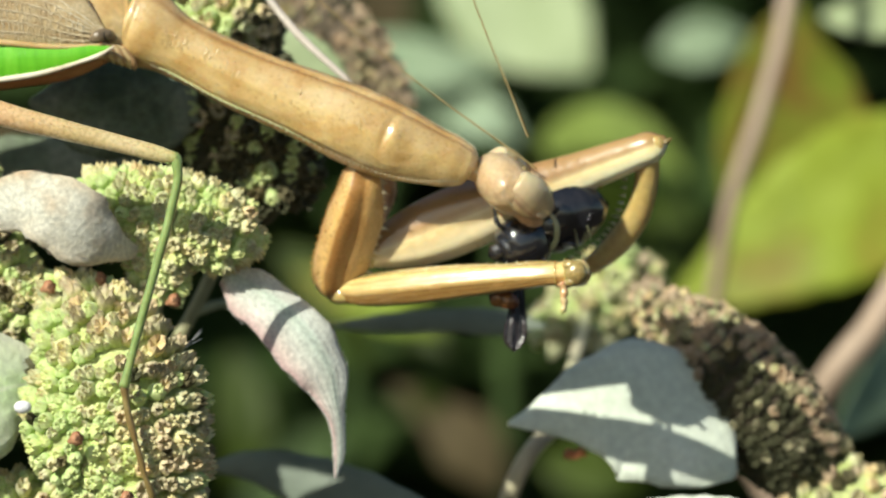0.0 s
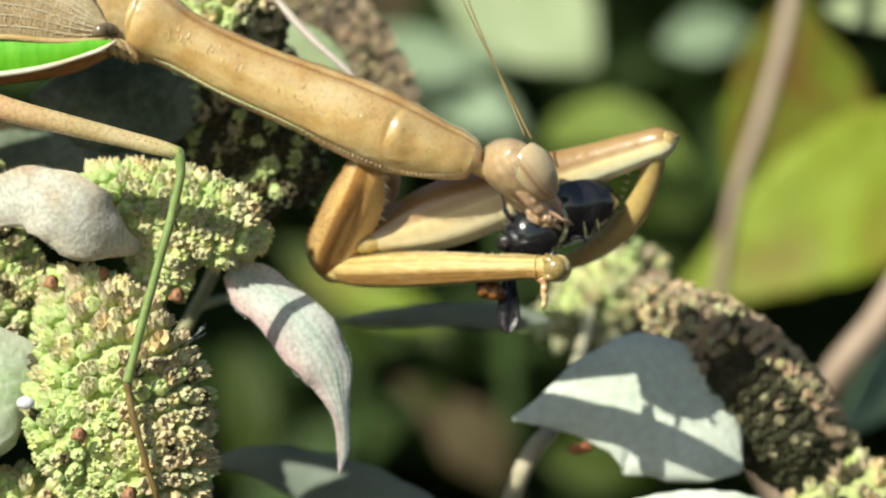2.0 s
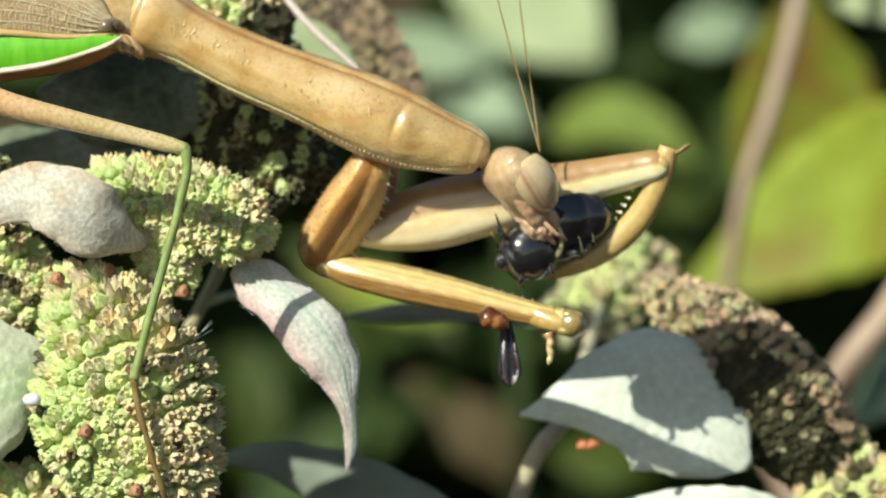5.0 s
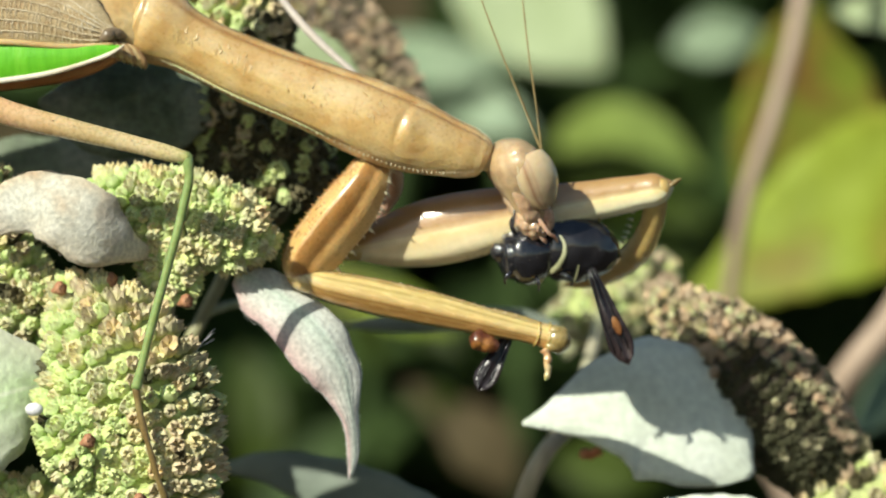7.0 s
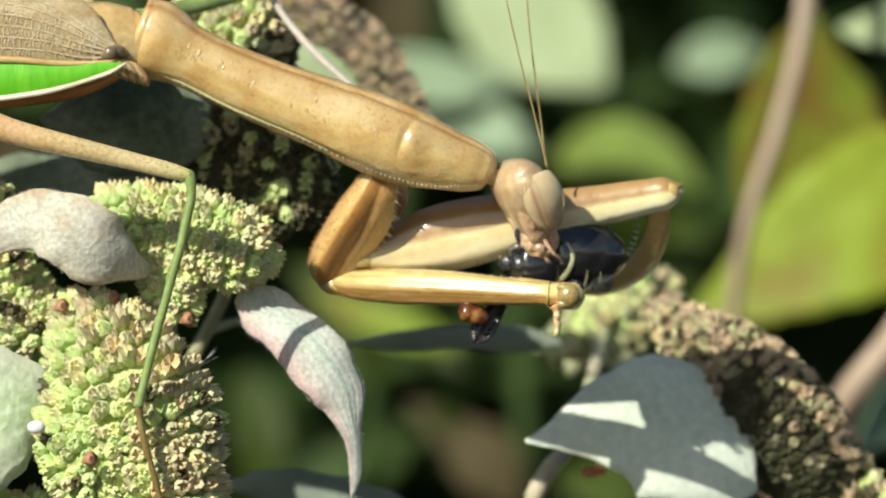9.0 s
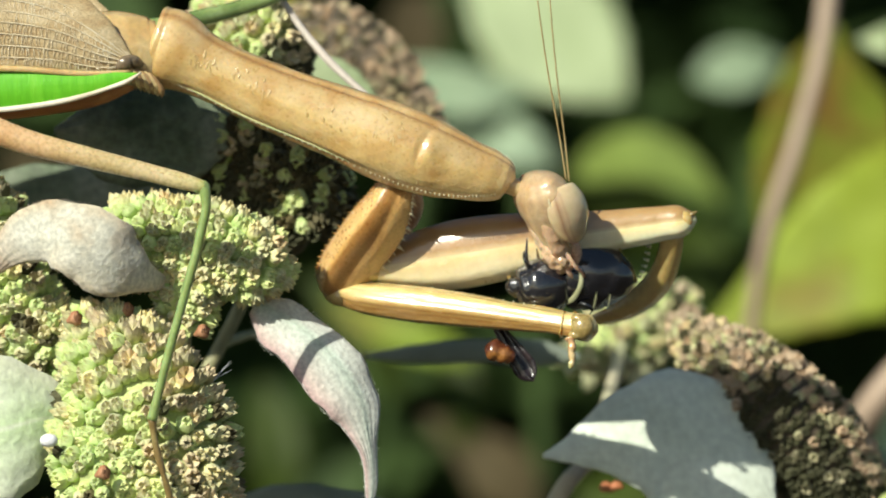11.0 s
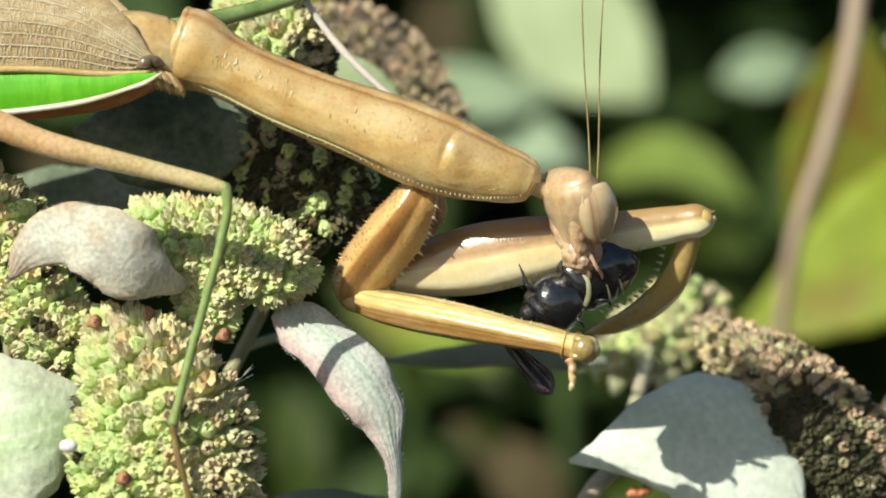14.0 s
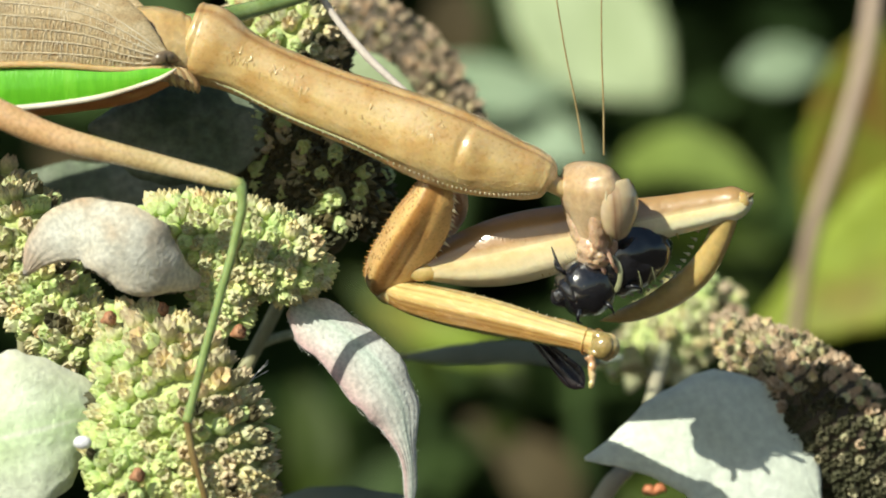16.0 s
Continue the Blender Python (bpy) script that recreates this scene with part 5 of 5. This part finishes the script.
NEAR, FAR = grasping_leg(True), grasping_leg(False)
tarsus = part("grasping_leg_tarsus", rod([(0, 0, 0, 0.42, 0.42), (0.45, 0, 0.12, 0.26, 0.26), (0.8, 0, 0.1, 0.31, 0.3), (1.1, 0, 0.0, 0.23, 0.23), (1.45, 0, 0.05, 0.28, 0.27), (1.75, 0, 0.0, 0.2, 0.2), (2.0, 0, -0.1, 0.24, 0.22), (2.3, 0, -0.25, 0.06, 0.06)], 28, 12, warp=lambda s, w: 1 + 0.15 * noise.noise(Vector((s * 16, math.cos(w) * 2, math.sin(w) * 2)))), M["leg"], mantis, "small jointed foot", local=True, origin=BASE)
far_tarsus = part("grasping_leg_tarsus", rod([(0, 0, 0, 0.22, 0.22), (0.5, 0, 0.1, 0.15, 0.15), (0.8, 0, 0.2, 0.2, 0.2), (1.3, 0, 0.3, 0.05, 0.05)], 10, 8), M["tarsus"], mantis, "small jointed foot", local=True, origin=BASE)

# ---- the wasp ----
WASP_AT = U(980, 430, 6)
wasp = thing("wasp", WASP_AT, "half-eaten glossy black wasp with cream bands in the mantis's grip", "insect")


def lumpy(amount, seed):
    return lambda s, w: 1 + amount * (noise.noise(Vector((s * 7 + seed, math.cos(w) * 2.6, math.sin(w) * 2.6))) + 0.55 * abs(noise.noise(Vector((s * 13, math.cos(w) * 4.5 + seed, math.sin(w) * 4.5)))))


THORAX = [(-4.3, -0.2, -0.3, 0.1, 0.1), (-4.1, -0.2, -0.3, 0.9, 0.9), (-3.2, -0.2, -0.2, 1.85, 1.8), (-2.0, -0.3, -0.1, 2.2, 2.0), (-1.0, -0.2, 0.0, 1.85, 1.75), (-0.3, 0, 0, 1.1, 1.1), (0.1, 0, 0, 0.3, 0.3)]
wbody = part("thorax", rod(THORAX, 40, 44, warp=lumpy(0.045, 3)), M["wasp"], wasp, "glossy black thorax", local=True, origin=WASP_AT)
PLACE[wbody] = Vector((0, 0, 0))
WASP_TAIL = [(-1.4, 0, 0.2, 0.3, 0.3), (-0.9, 0, 0.2, 1.5, 1.4), (0.6, 0, 0.35, 2.3, 2.05), (2.4, 0, 0.3, 2.35, 2.05), (3.7, 0, 0.0, 1.75, 1.6), (4.5, 0, -0.2, 0.9, 0.9), (4.9, 0, -0.3, 0.1, 0.1)]
part("abdomen", rod(WASP_TAIL, 40, 44, warp=lumpy(0.06, 8)), M["wasp"], wbody, "black abdomen", local=True)
part("head", rod([(-4.9, -0.5, 0.1, 0.1, 0.1), (-4.75, -0.5, 0.1, 0.4, 0.4), (-4.2, -0.5, 0.1, 0.7, 0.7), (-3.4, -0.5, 0.0, 0.6, 0.6)], 18, 20, warp=lumpy(0.25, 5)), M["wasp"], wbody, "torn black wasp head", local=True)


def girth(rows, x):
    """Centre and half sizes of a lofted body at x."""
    line = smooth(rows, 60)
    return [float(np.interp(x, [q[0] for q in line], [q[k] for q in line])) for k in (1, 2, 3, 4)]


def band(x, slant, width, lo, hi):
    """A pale strip that lies on the wasp's back over part of its girth, curving forward by slant."""
    pts = []
    for w in np.linspace(lo, hi, 26):
        at = x - slant * math.sin(w) ** 2
        y, z, a, b = max((girth(THORAX, at), girth(WASP_TAIL, at)), key=lambda g: g[2])
        pts.append(Vector((at, y - (b * 1.04 + 0.02) * math.cos(w), z + (a * 1.04 + 0.02) * math.sin(w))) * MM)
    return loft(pts, [(width * MM * math.sin(math.pi * (i + 1) / 27) ** 0.5, 0.07 * MM) for i in range(26)], 8, up=(0, -1, 0.01))


for x, slant, width, lo, hi in ((0.5, 1.9, 0.2, -1.75, 0.45), (1.6, 0.3, 0.08, -1.5, -0.5), (2.6, 0.2, 0.05, -1.4, -0.6)):
    part("cream_band", band(x, slant, width, lo, hi), M["wasp_band"], wbody, "cream band", local=True)
for x, z, dx, dz in ((-3.2, -1.2, -0.6, -0.9), (-1.6, -1.6, 0.2, -1.0), (-3.0, 1.3, -0.4, 1.1), (0.2, -1.4, 0.8, -0.8)):
    part("leg", rod([(x, -1.2, z, 0.18, 0.18), (x + dx, -1.7, z + dz * 0.6, 0.15, 0.15), (x + dx * 1.2, -1.5, z + dz * 0.9, 0.09, 0.09), (x + dx * 0.9, -1.4, z + dz * 1.25, 0.04, 0.04)], 12, 8), M["wasp"], wbody, "black wasp leg", local=True)


rnd = random.Random(31)
bm = bmesh.new()
for k in range(110):
    a, w = rnd.uniform(-4.0, 0.0), rnd.uniform(0, 6.28)
    r = 2.2 * math.sqrt(max(0.05, 1 - ((a + 2.0) / 2.4) ** 2))
    way = Vector((0.25 * (a + 2.0), -math.cos(w), math.sin(w)))
    spike(bm, Vector((a, -r * 0.95 * math.cos(w), 0.15 + r * math.sin(w))) * MM, (way + Vector([rnd.gauss(0, 0.4) for _ in range(3)])) * rnd.uniform(0.25, 0.55) * MM, 0.02 * MM, 3)
tagged(part("fuzz", bm, M["hinge"], wbody, "short greyish hairs", local=True), kind="stuff")


part("leg", rod([(-3.0, -1.2, 1.2, 0.2, 0.2), (-3.3, -1.6, 2.0, 0.16, 0.16), (-3.2, -1.6, 2.9, 0.1, 0.1), (-3.1, -1.5, 3.6, 0.04, 0.04)], 20, 10, warp=lumpy(0.12, 3)), M["wasp"], wbody, "shiny black wasp leg", local=True)


def wasp_wing(length, width, label):
    bm = bmesh.new()
    n, m = 14, 6
    rows = []
    for i in range(n + 1):
        s = i / n
        half = width * (0.28 + 0.9 * s) * (1 - max(0, s - 0.72) ** 2 * 11) if s < 1 else 0.02
        half = max(0.03, half)
        row = [(s * length, 0.12 * math.sin(5 * (2 * j / m - 1)) + 0.1 * math.sin(s * 9), half * (2 * j / m - 1) - 0.1 * s) for j in range(m + 1)]
        rows.append(row)
    front = [[bm.verts.new(Vector(p) * MM) for p in row] for row in rows]
    back = [[bm.verts.new(Vector((p[0], p[1] + 0.07, p[2])) * MM) for p in row] for row in rows]
    for i in range(n):
        for j in range(m):
            bm.faces.new((front[i][j], front[i + 1][j], front[i + 1][j + 1], front[i][j + 1])).smooth = True
            bm.faces.new((back[i][j + 1], back[i + 1][j + 1], back[i + 1][j], back[i][j])).smooth = True
        for j in (0, m):
            bm.faces.new((front[i][j], back[i][j], back[i + 1][j], front[i + 1][j]))
    for j in range(m):
        bm.faces.new((front[n][j], back[n][j], back[n][j + 1], front[n][j + 1]))
    bmesh.ops.recalc_face_normals(bm, faces=bm.faces)
    w = part("wing", bm, M["wasp_wing"], wasp, label, local=True, origin=WASP_AT)
    PLACE[w] = Vector((0, 0, 0))
    v = bmesh.new()
    for f in (-0.95, -0.3, 0.4):
        rod([(0, -0.05, width * 0.3 * f, 0.07, 0.07), (length * 0.5, -0.1, width * 0.7 * f, 0.06, 0.06), (length * 0.85, -0.02, width * 0.8 * f, 0.04, 0.04)], 8, 6, bm=v)
    part("wing_vein", v, M["wasp"], w, local=True)
    return w


low_wing, side_wing = wasp_wing(5.6, 0.95, "folded dark smoky wing"), wasp_wing(7.6, 1.0, "dark wing with an amber patch")
part("amber_patch", ball(Vector((4.6, -0.12, 0.15)) * MM, Vector((0.75, 0.08, 0.28)) * MM), M["amber"], side_wing, "amber patch on the wing", local=True)
stump = part("torn_leg", rod([(-1.1, 0, 0.1, 0.1, 0.1), (-0.9, 0, 0.1, 0.5, 0.45), (0, 0, 0, 0.68, 0.6), (0.7, 0, -0.1, 0.62, 0.55), (1.2, 0, -0.1, 0.3, 0.3)], 14, 14, warp=lumpy(0.3, 2)), M["wasp_leg"], wasp, "torn glossy brown wasp leg", local=True, origin=WASP_AT)


# ---- what moves ----
def aim(p, q, home, tall=False):
    """The pose at p with x towards q, relative to home; metres."""
    x = (q - p).normalized()
    if tall:
        y = Vector((0, 0, 1)).cross(x).normalized()
        z = x.cross(y)
    else:
        z = x.cross(Vector((0, 1, 0))).normalized()
        y = z.cross(x)
    m = Matrix((x, y, z)).transposed().to_4x4()
    m.translation = p - home
    return m


def track(rows):
    """The place at any time on a smooth line through rows of seconds and numbers."""
    t = [r[0] for r in rows]

    def where(s):
        return [float(np.interp(s, t, [r[k] for r in rows])) for k in range(1, len(rows[0]))]
    return where


def spot(x, y, z):
    """A point seen at x, z in the plane of the body that lies at depth y; mm to metres."""
    f = 1 + y / FAR_OFF
    return Vector((x * f, y, z * f)) * MM


def reach(p, x, z, length, sign):
    """The point seen at x, z (mm) that lies that length from p, nearer (-1) or farther (1)."""
    y = p.y / MM
    for _ in range(5):
        q = spot(x, y, z) / MM
        flat = math.hypot(q.x - p.x / MM, q.z - p.z / MM)
        y = p.y / MM + sign * math.sqrt(max(0.01, length ** 2 - flat ** 2))
    return spot(x, y, z)


def motions():
    times = [r[0] for r in WAY]
    # the prothorax rises a little about its base
    lift = track([(0, 0.0, 0.0), (4, 0.0, 0.0), (6.5, 0.6, 0.15), (8, 1.1, 0.25), (9, 1.2, 0.3), (11.5, 1.55, 0.35), (16, 1.6, 0.3)])

    def body(t):
        a, up = lift(t)
        return Matrix.Translation(PRO_AXIS + Vector((0, 0, up * MM))) @ pose(0, 0, 0, 0, -a, 0)
    walk(prothorax, [(t, Matrix.Translation(-BASE) @ body(t)) for t in times])
    near_elbow = [(0, -6.9, -2.4), (0.5, -6.6, -2.1), (1, -7.3, -1.5), (1.5, -7.4, -1.3), (2, -7.7, -1.2), (2.5, -8.1, -1.7), (3, -8.6, -0.9), (3.5, -8.6, -0.8), (4, -8.7, -1.1), (6.5, -9.9, -1.0), (7, -10.6, -1.5), (7.5, -10.4, -0.9), (8, -10.1, -0.0), (8.5, -9.1, -0.3), (9, -8.6, -0.4), (11.5, -9.4, -0.3), (12, -9.4, -0.3), (12.5, -10.4, -0.3), (13, -10.3, -0.4), (13.5, -10.3, -0.5), (14, -9.9, -0.5), (14.5, -9.8, -0.3), (15, -9.6, -0.3), (15.5, -8.9, -0.4), (16, -8.5, -0.2)]
    near_knee = [(0, 10.3, -1.0), (0.5, 10.2, -0.6), (1, 9.6, -0.7), (1.5, 8.9, -0.8), (2, 8.5, -1.1), (2.5, 8.4, -1.4), (3, 8.3, -2.1), (3.5, 8.3, -2.9), (4, 8.4, -4.1), (6.5, 8.3, -5.9), (7, 8.0, -6.0), (7.5, 7.7, -3.0), (8, 6.8, 0.1), (8.5, 7.9, -0.5), (9, 8.5, -1.5), (11.5, 8.1, -2.8), (12, 7.8, -2.6), (12.5, 7.3, -3.8), (13, 6.7, -3.9), (13.5, 6.4, -3.8), (14, 6.4, -4.1), (14.5, 6.5, -4.1), (15, 6.3, -3.8), (15.5, 6.6, -3.7), (16, 6.7, -4.1)]
    far_elbow = track([(0, -5.4, 0.1), (1.5, -5.4, 1.0), (3.5, -5.3, 0.7), (4, -6.1, 1.0), (6.5, -7.2, 1.1), (7, -7.2, 0.7), (8, -7.4, 2.0), (9, -6.7, 1.5), (11.5, -7.6, 1.4), (12.5, -8.4, 1.0), (14, -7.8, 1.1), (15, -7.5, 1.3), (16, -6.2, 1.4)])
    far_knee = [(0, 15.5, 8.2), (0.5, 15.6, 8.3), (1, 15.6, 8.2), (1.5, 15.8, 8.1), (2, 15.7, 8.0), (2.5, 15.8, 7.7), (3, 16.0, 7.6), (3.5, 16.1, 7.4), (4, 16.1, 7.2), (6.5, 15.3, 5.6), (7, 15.1, 5.0), (7.5, 15.2, 5.1), (8, 15.1, 4.9), (8.5, 15.1, 5.2), (9, 15.0, 5.9), (11.5, 14.6, 4.7), (12, 14.4, 4.8), (12.5, 13.6, 3.4), (13, 13.6, 4.2), (13.5, 13.5, 4.8), (14, 13.9, 5.0), (14.5, 14.2, 5.2), (15, 14.5, 5.3), (15.5, 14.9, 5.9), (16, 15.5, 6.0)]
    far_tip = track([(0, 9.7, -1.3), (1.5, 8.9, -0.7), (3.5, 7.3, -1.4), (4, 6.8, -1.5), (6.5, 8.6, -2.0), (7, 9.0, -1.8), (8, 9.4, -0.7), (9, 10.0, -1.1), (11.5, 8.6, -2.5), (12.5, 7.8, -3.2), (14, 7.2, -2.7), (16, 7.3, -2.0)])
    ne, nk, fk = track(near_elbow), track(near_knee), track(far_knee)
    # the near claw: 0 folded along the forearm, 0.5 pointing away from the view, 1 open
    claw = track([(0, 0), (7, 0), (7.25, 0.5), (7.5, 0.58), (7.75, 0.75), (8, 0.95), (8.1, 1), (8.25, 0.85), (8.5, 0.52), (8.75, 0.1), (9, 0), (16, 0)])
    rows = {k: [] for k in ("nc", "nf", "nt", "fc", "ff", "ft", "tar", "ftar")}
    for t in sorted(times + [7.25, 7.75, 8.1, 8.25, 8.75]):
        shoulder = body(t) @ (U(659, 279, -0.3) - PRO_AXIS)
        x, z = ne(t)
        elbow = reach(shoulder, x, z, NEAR[3][1], 1)
        x, z = nk(t)
        knee = reach(elbow, x, z, NEAR[3][0], -1)
        k = claw(t)[0]
        shut, half, wide = (elbow - knee).normalized() + Vector((0, 0.22, -0.03)), Vector((0.06, 0.95, -0.26)), Vector((0.45, 0.84, -0.33))
        tip = knee + (shut.lerp(half, 2 * k) if k < 0.5 else half.lerp(wide, 2 * k - 1)).normalized() * 12 * MM
        rows["nc"].append((t, aim(shoulder, elbow, BASE)))
        rows["nf"].append((t, aim(elbow, knee, BASE)))
        rows["nt"].append((t, aim(knee, tip, BASE, tall=True)))
        hang = knee + Vector((-0.9, -0.6, -0.7)) * MM
        rows["tar"].append((t, aim(hang, hang + Vector((0.12, -0.1, -1)) * MM, BASE)))
        shoulder = body(t) @ (U(650, 262, 2.0) - PRO_AXIS)
        x, z = far_elbow(t)
        elbow = spot(x, 4.4, z)
        x, z = fk(t)
        knee = spot(x, 2.2, z)
        x, z = far_tip(t)
        tip = reach(knee, x, z, FAR[3][2], 1)
        rows["fc"].append((t, aim(shoulder, elbow, BASE)))
        rows["ff"].append((t, aim(elbow, knee, BASE)))
        rows["ft"].append((t, aim(knee, tip, BASE)))
        end = knee + Vector((0.9, -0.5, 0.1)) * MM
        rows["ftar"].append((t, aim(end, end + Vector((1, -0.1, 0.35)) * MM, BASE)))
    for leg_part, key in zip(NEAR[:3] + FAR[:3] + (tarsus, far_tarsus), ("nc", "nf", "nt", "fc", "ff", "ft", "tar", "ftar")):
        walk(leg_part, rows[key])
    # head: place, then nod (mouth forward), turn away and lean
    head_at = [(0, 5.8, 5.3), (0.5, 5.5, 5.1), (1, 5.6, 6.0), (1.5, 6.1, 6.3), (2, 5.8, 5.9), (2.5, 5.1, 5.6), (3, 5.1, 5.0), (3.5, 5.0, 4.8), (4, 5.1, 4.7), (6.5, 5.4, 5.7), (7, 5.3, 6.0), (7.5, 5.2, 5.9), (8, 5.2, 6.0), (8.5, 5.3, 5.8), (9, 5.5, 5.8), (11.5, 5.9, 5.8), (12, 5.7, 5.9), (12.5, 5.8, 6.3), (13, 5.6, 5.9), (13.5, 5.5, 5.9), (14, 5.9, 6.1), (14.5, 5.8, 6.2), (15, 5.9, 6.3), (15.5, 5.9, 6.2), (16, 6.1, 6.2)]
    nod = track([(0, 24, 10, 34), (0.5, 22, 10, 34), (1, 18, 18, 18), (1.5, 24, 22, 14), (2, 18, 22, 8), (2.5, 14, 24, 2), (3, 11, 22, 8), (3.5, 10, 22, 8), (4, 11, 22, 8), (6.5, 8, 20, 6), (7, 1, 20, 6), (9, 0, 22, 6),
                 (11.5, -2, 24, 6), (13.5, -5, 28, 6), (14, -8, 32, 4), (15, -9, 34, 4), (16, -11, 38, 3)])
    out = []
    for t, x, z in head_at:
        a, b, c = nod(t)
        m = pose(0, 0, 0, 0, -a, 0) @ pose(0, 0, 0, c, 0, 0) @ pose(0, 0, 0, 0, 0, b)
        m.translation = spot(x, 0, z) - BASE
        out.append((t, m))
    walk(head, out)
    for ob, y, line in ((antenna_near, -0.8, [(0, 6.9, 9.0, 3.1, 19.2), (1.5, 6.9, 8.8, 2.2, 18.8), (3.5, 6.6, 7.0, 2.7, 18.3), (4, 6.7, 7.0, 4.3, 18.2), (6.5, 7.0, 7.3, 3.0, 18.7), (7, 7.0, 7.4, 2.8, 18.9), (9, 7.1, 7.9, 4.4, 20.2), (11.5, 7.2, 7.9, 5.4, 21.0), (12.5, 7.4, 7.9, 4.9, 20.9), (13.5, 7.3, 7.7, 6.3, 20.9), (14.5, 6.5, 9.0, 6.4, 20.9), (16, 5.4, 9.6, 3.7, 20.6)]),
                        (antenna_far, 0.8, [(0, 7.5, 6.7, -4.4, 15.8), (0.5, 7.0, 6.6, -1.6, 14.4), (1.5, 6.9, 8.6, 0.0, 17.1), (2.5, 5.9, 8.6, 4.2, 18.5), (3.5, 6.8, 7.2, 4.7, 18.3), (4, 6.8, 7.1, 5.7, 18.2), (6.5, 7.1, 7.4, 5.7, 18.7), (7, 6.9, 7.6, 5.8, 18.9), (9, 7.0, 8.0, 5.9, 20.2), (11.5, 7.4, 7.7, 6.3, 21.0), (12.5, 7.4, 8.6, 7.5, 20.9), (13.5, 7.5, 7.5, 7.8, 20.9), (14.5, 7.4, 8.3, 8.3, 20.9), (16, 6.8, 9.5, 6.9, 20.6)])):
        walk(ob, [(t, aim(spot(x, y, z), spot(x1, y, z1), BASE)) for t, x, z, x1, z1 in line])
    # the wasp
    walk(wbody, [(t, aim(spot((x + x1) / 2, 2.6, (z + z1) / 2), spot(x1, 2.8, z1), WASP_AT)) for t, x, z, x1, z1 in
                 [(0, 6.7, 1.4, 10.1, 3.1), (1.5, 7.2, 1.8, 10.7, 3.4), (2.5, 6.3, 0.9, 10.4, 2.8), (3.5, 5.8, 0.0, 10.2, 2.3), (4, 5.7, -0.0, 10.2, 2.5), (6.5, 5.9, -0.2, 9.6, 0.4), (7, 5.9, 0.3, 9.8, 0.3), (7.5, 5.9, 0.3, 9.6, 0.5), (8, 6.4, 1.3, 9.9, 0.7), (8.5, 6.9, 1.0, 9.9, 1.0), (9, 6.5, 0.9, 9.9, 1.2), (11.5, 5.9, 0.0, 8.6, 0.3), (12.5, 5.0, -0.4, 8.0, 0.1), (13, 4.6, -0.3, 7.7, 0.1), (14, 4.6, -0.6, 7.8, 1.3), (15, 4.6, -0.1, 8.5, 1.7), (16, 5.3, 0.1, 9.4, 2.3)]])
    rows = []
    for t, x, z, x1, z1 in [(0, 6.3, -2.1, 6.0, -6.8), (1.5, 5.5, -1.4, 5.4, -5.8), (3.5, 4.8, -3.5, 5.1, -7.7), (4, 4.8, -4.2, 5.2, -8.7), (6.5, 3.8, -5.8, 3.1, -10.8), (7, 4.7, -5.3, 2.3, -9.8), (7.5, 6.3, -3.1, 4.7, -5.9), (8, 8.0, -1.8, 5.9, -4.9), (8.5, 6.2, -0.8, 5.3, -2.7), (9, 4.0, -1.5, 1.8, -5.0), (11.5, 2.4, -3.4, 5.2, -6.5), (12.5, 1.7, -4.3, 4.4, -7.4), (14, 1.5, -4.1, 4.4, -7.2), (15, 1.8, -3.8, 4.4, -6.8), (16, 2.5, -4.1, 5.5, -7.0)]:
        tip = spot(x1, 0.8, z1)
        way = (Vector((x1, 0.8, z1)) - Vector((x, 1.8, z))).normalized()
        rows.append((t, aim(tip - way * 5.6 * MM, tip, WASP_AT, tall=False)))
    walk(low_wing, rows)
    rows = []
    for t, x, z, x1, z1 in [(0, 11.5, 3.1, 8.2, 4.8), (1.5, 11.3, 3.2, 8.8, 7.3), (2.5, 11.1, 2.5, 8.2, 4.2), (4, 10.7, 2.2, 7.4, 3.7), (5.2, 10.8, 0.2, 11.2, 1.0), (6.5, 10.5, -0.2, 13.0, -4.9), (7, 10.5, -0.8, 13.6, -8.4), (7.5, 10.5, -0.6, 14.2, -7.9), (8, 10.7, -0.1, 15.8, -5.3), (8.5, 10.6, 0.4, 12.9, -2.5), (9, 10.2, 0.9, 11.6, -1.1), (10, 9.9, 0.3, 10.3, -0.1), (16, 8.9, 1.7, 9.3, 1.3)]:
        base = spot(x, 1.0, z)
        tip = reach(base, x1, z1, 7.6, 1)
        rows.append((t, aim(base, tip, WASP_AT, tall=False)))
    walk(side_wing, rows)
    walk(stump, [(t, Matrix.Translation(spot(x, 0.4, z) - WASP_AT) @ pose(0, 0, 0, 0, 12, 0)) for t, x, z in
                 [(0, 5.1, -2.9), (1.5, 4.3, -2.4), (2.5, 3.5, -3.2), (3.5, 3.4, -3.9), (4, 3.5, -4.5), (6.5, 3.4, -5.9), (7, 2.6, -6.2), (7.5, 2.2, -3.5), (8, 1.3, -1.6), (8.5, 2.3, -1.9), (9, 1.6, -2.8), (11.5, 3.0, -4.7), (12, 3.9, -3.0), (12.5, 3.8, -3.2), (14, 3.2, -3.4), (16, 3.3, -3.3)]])


motions()
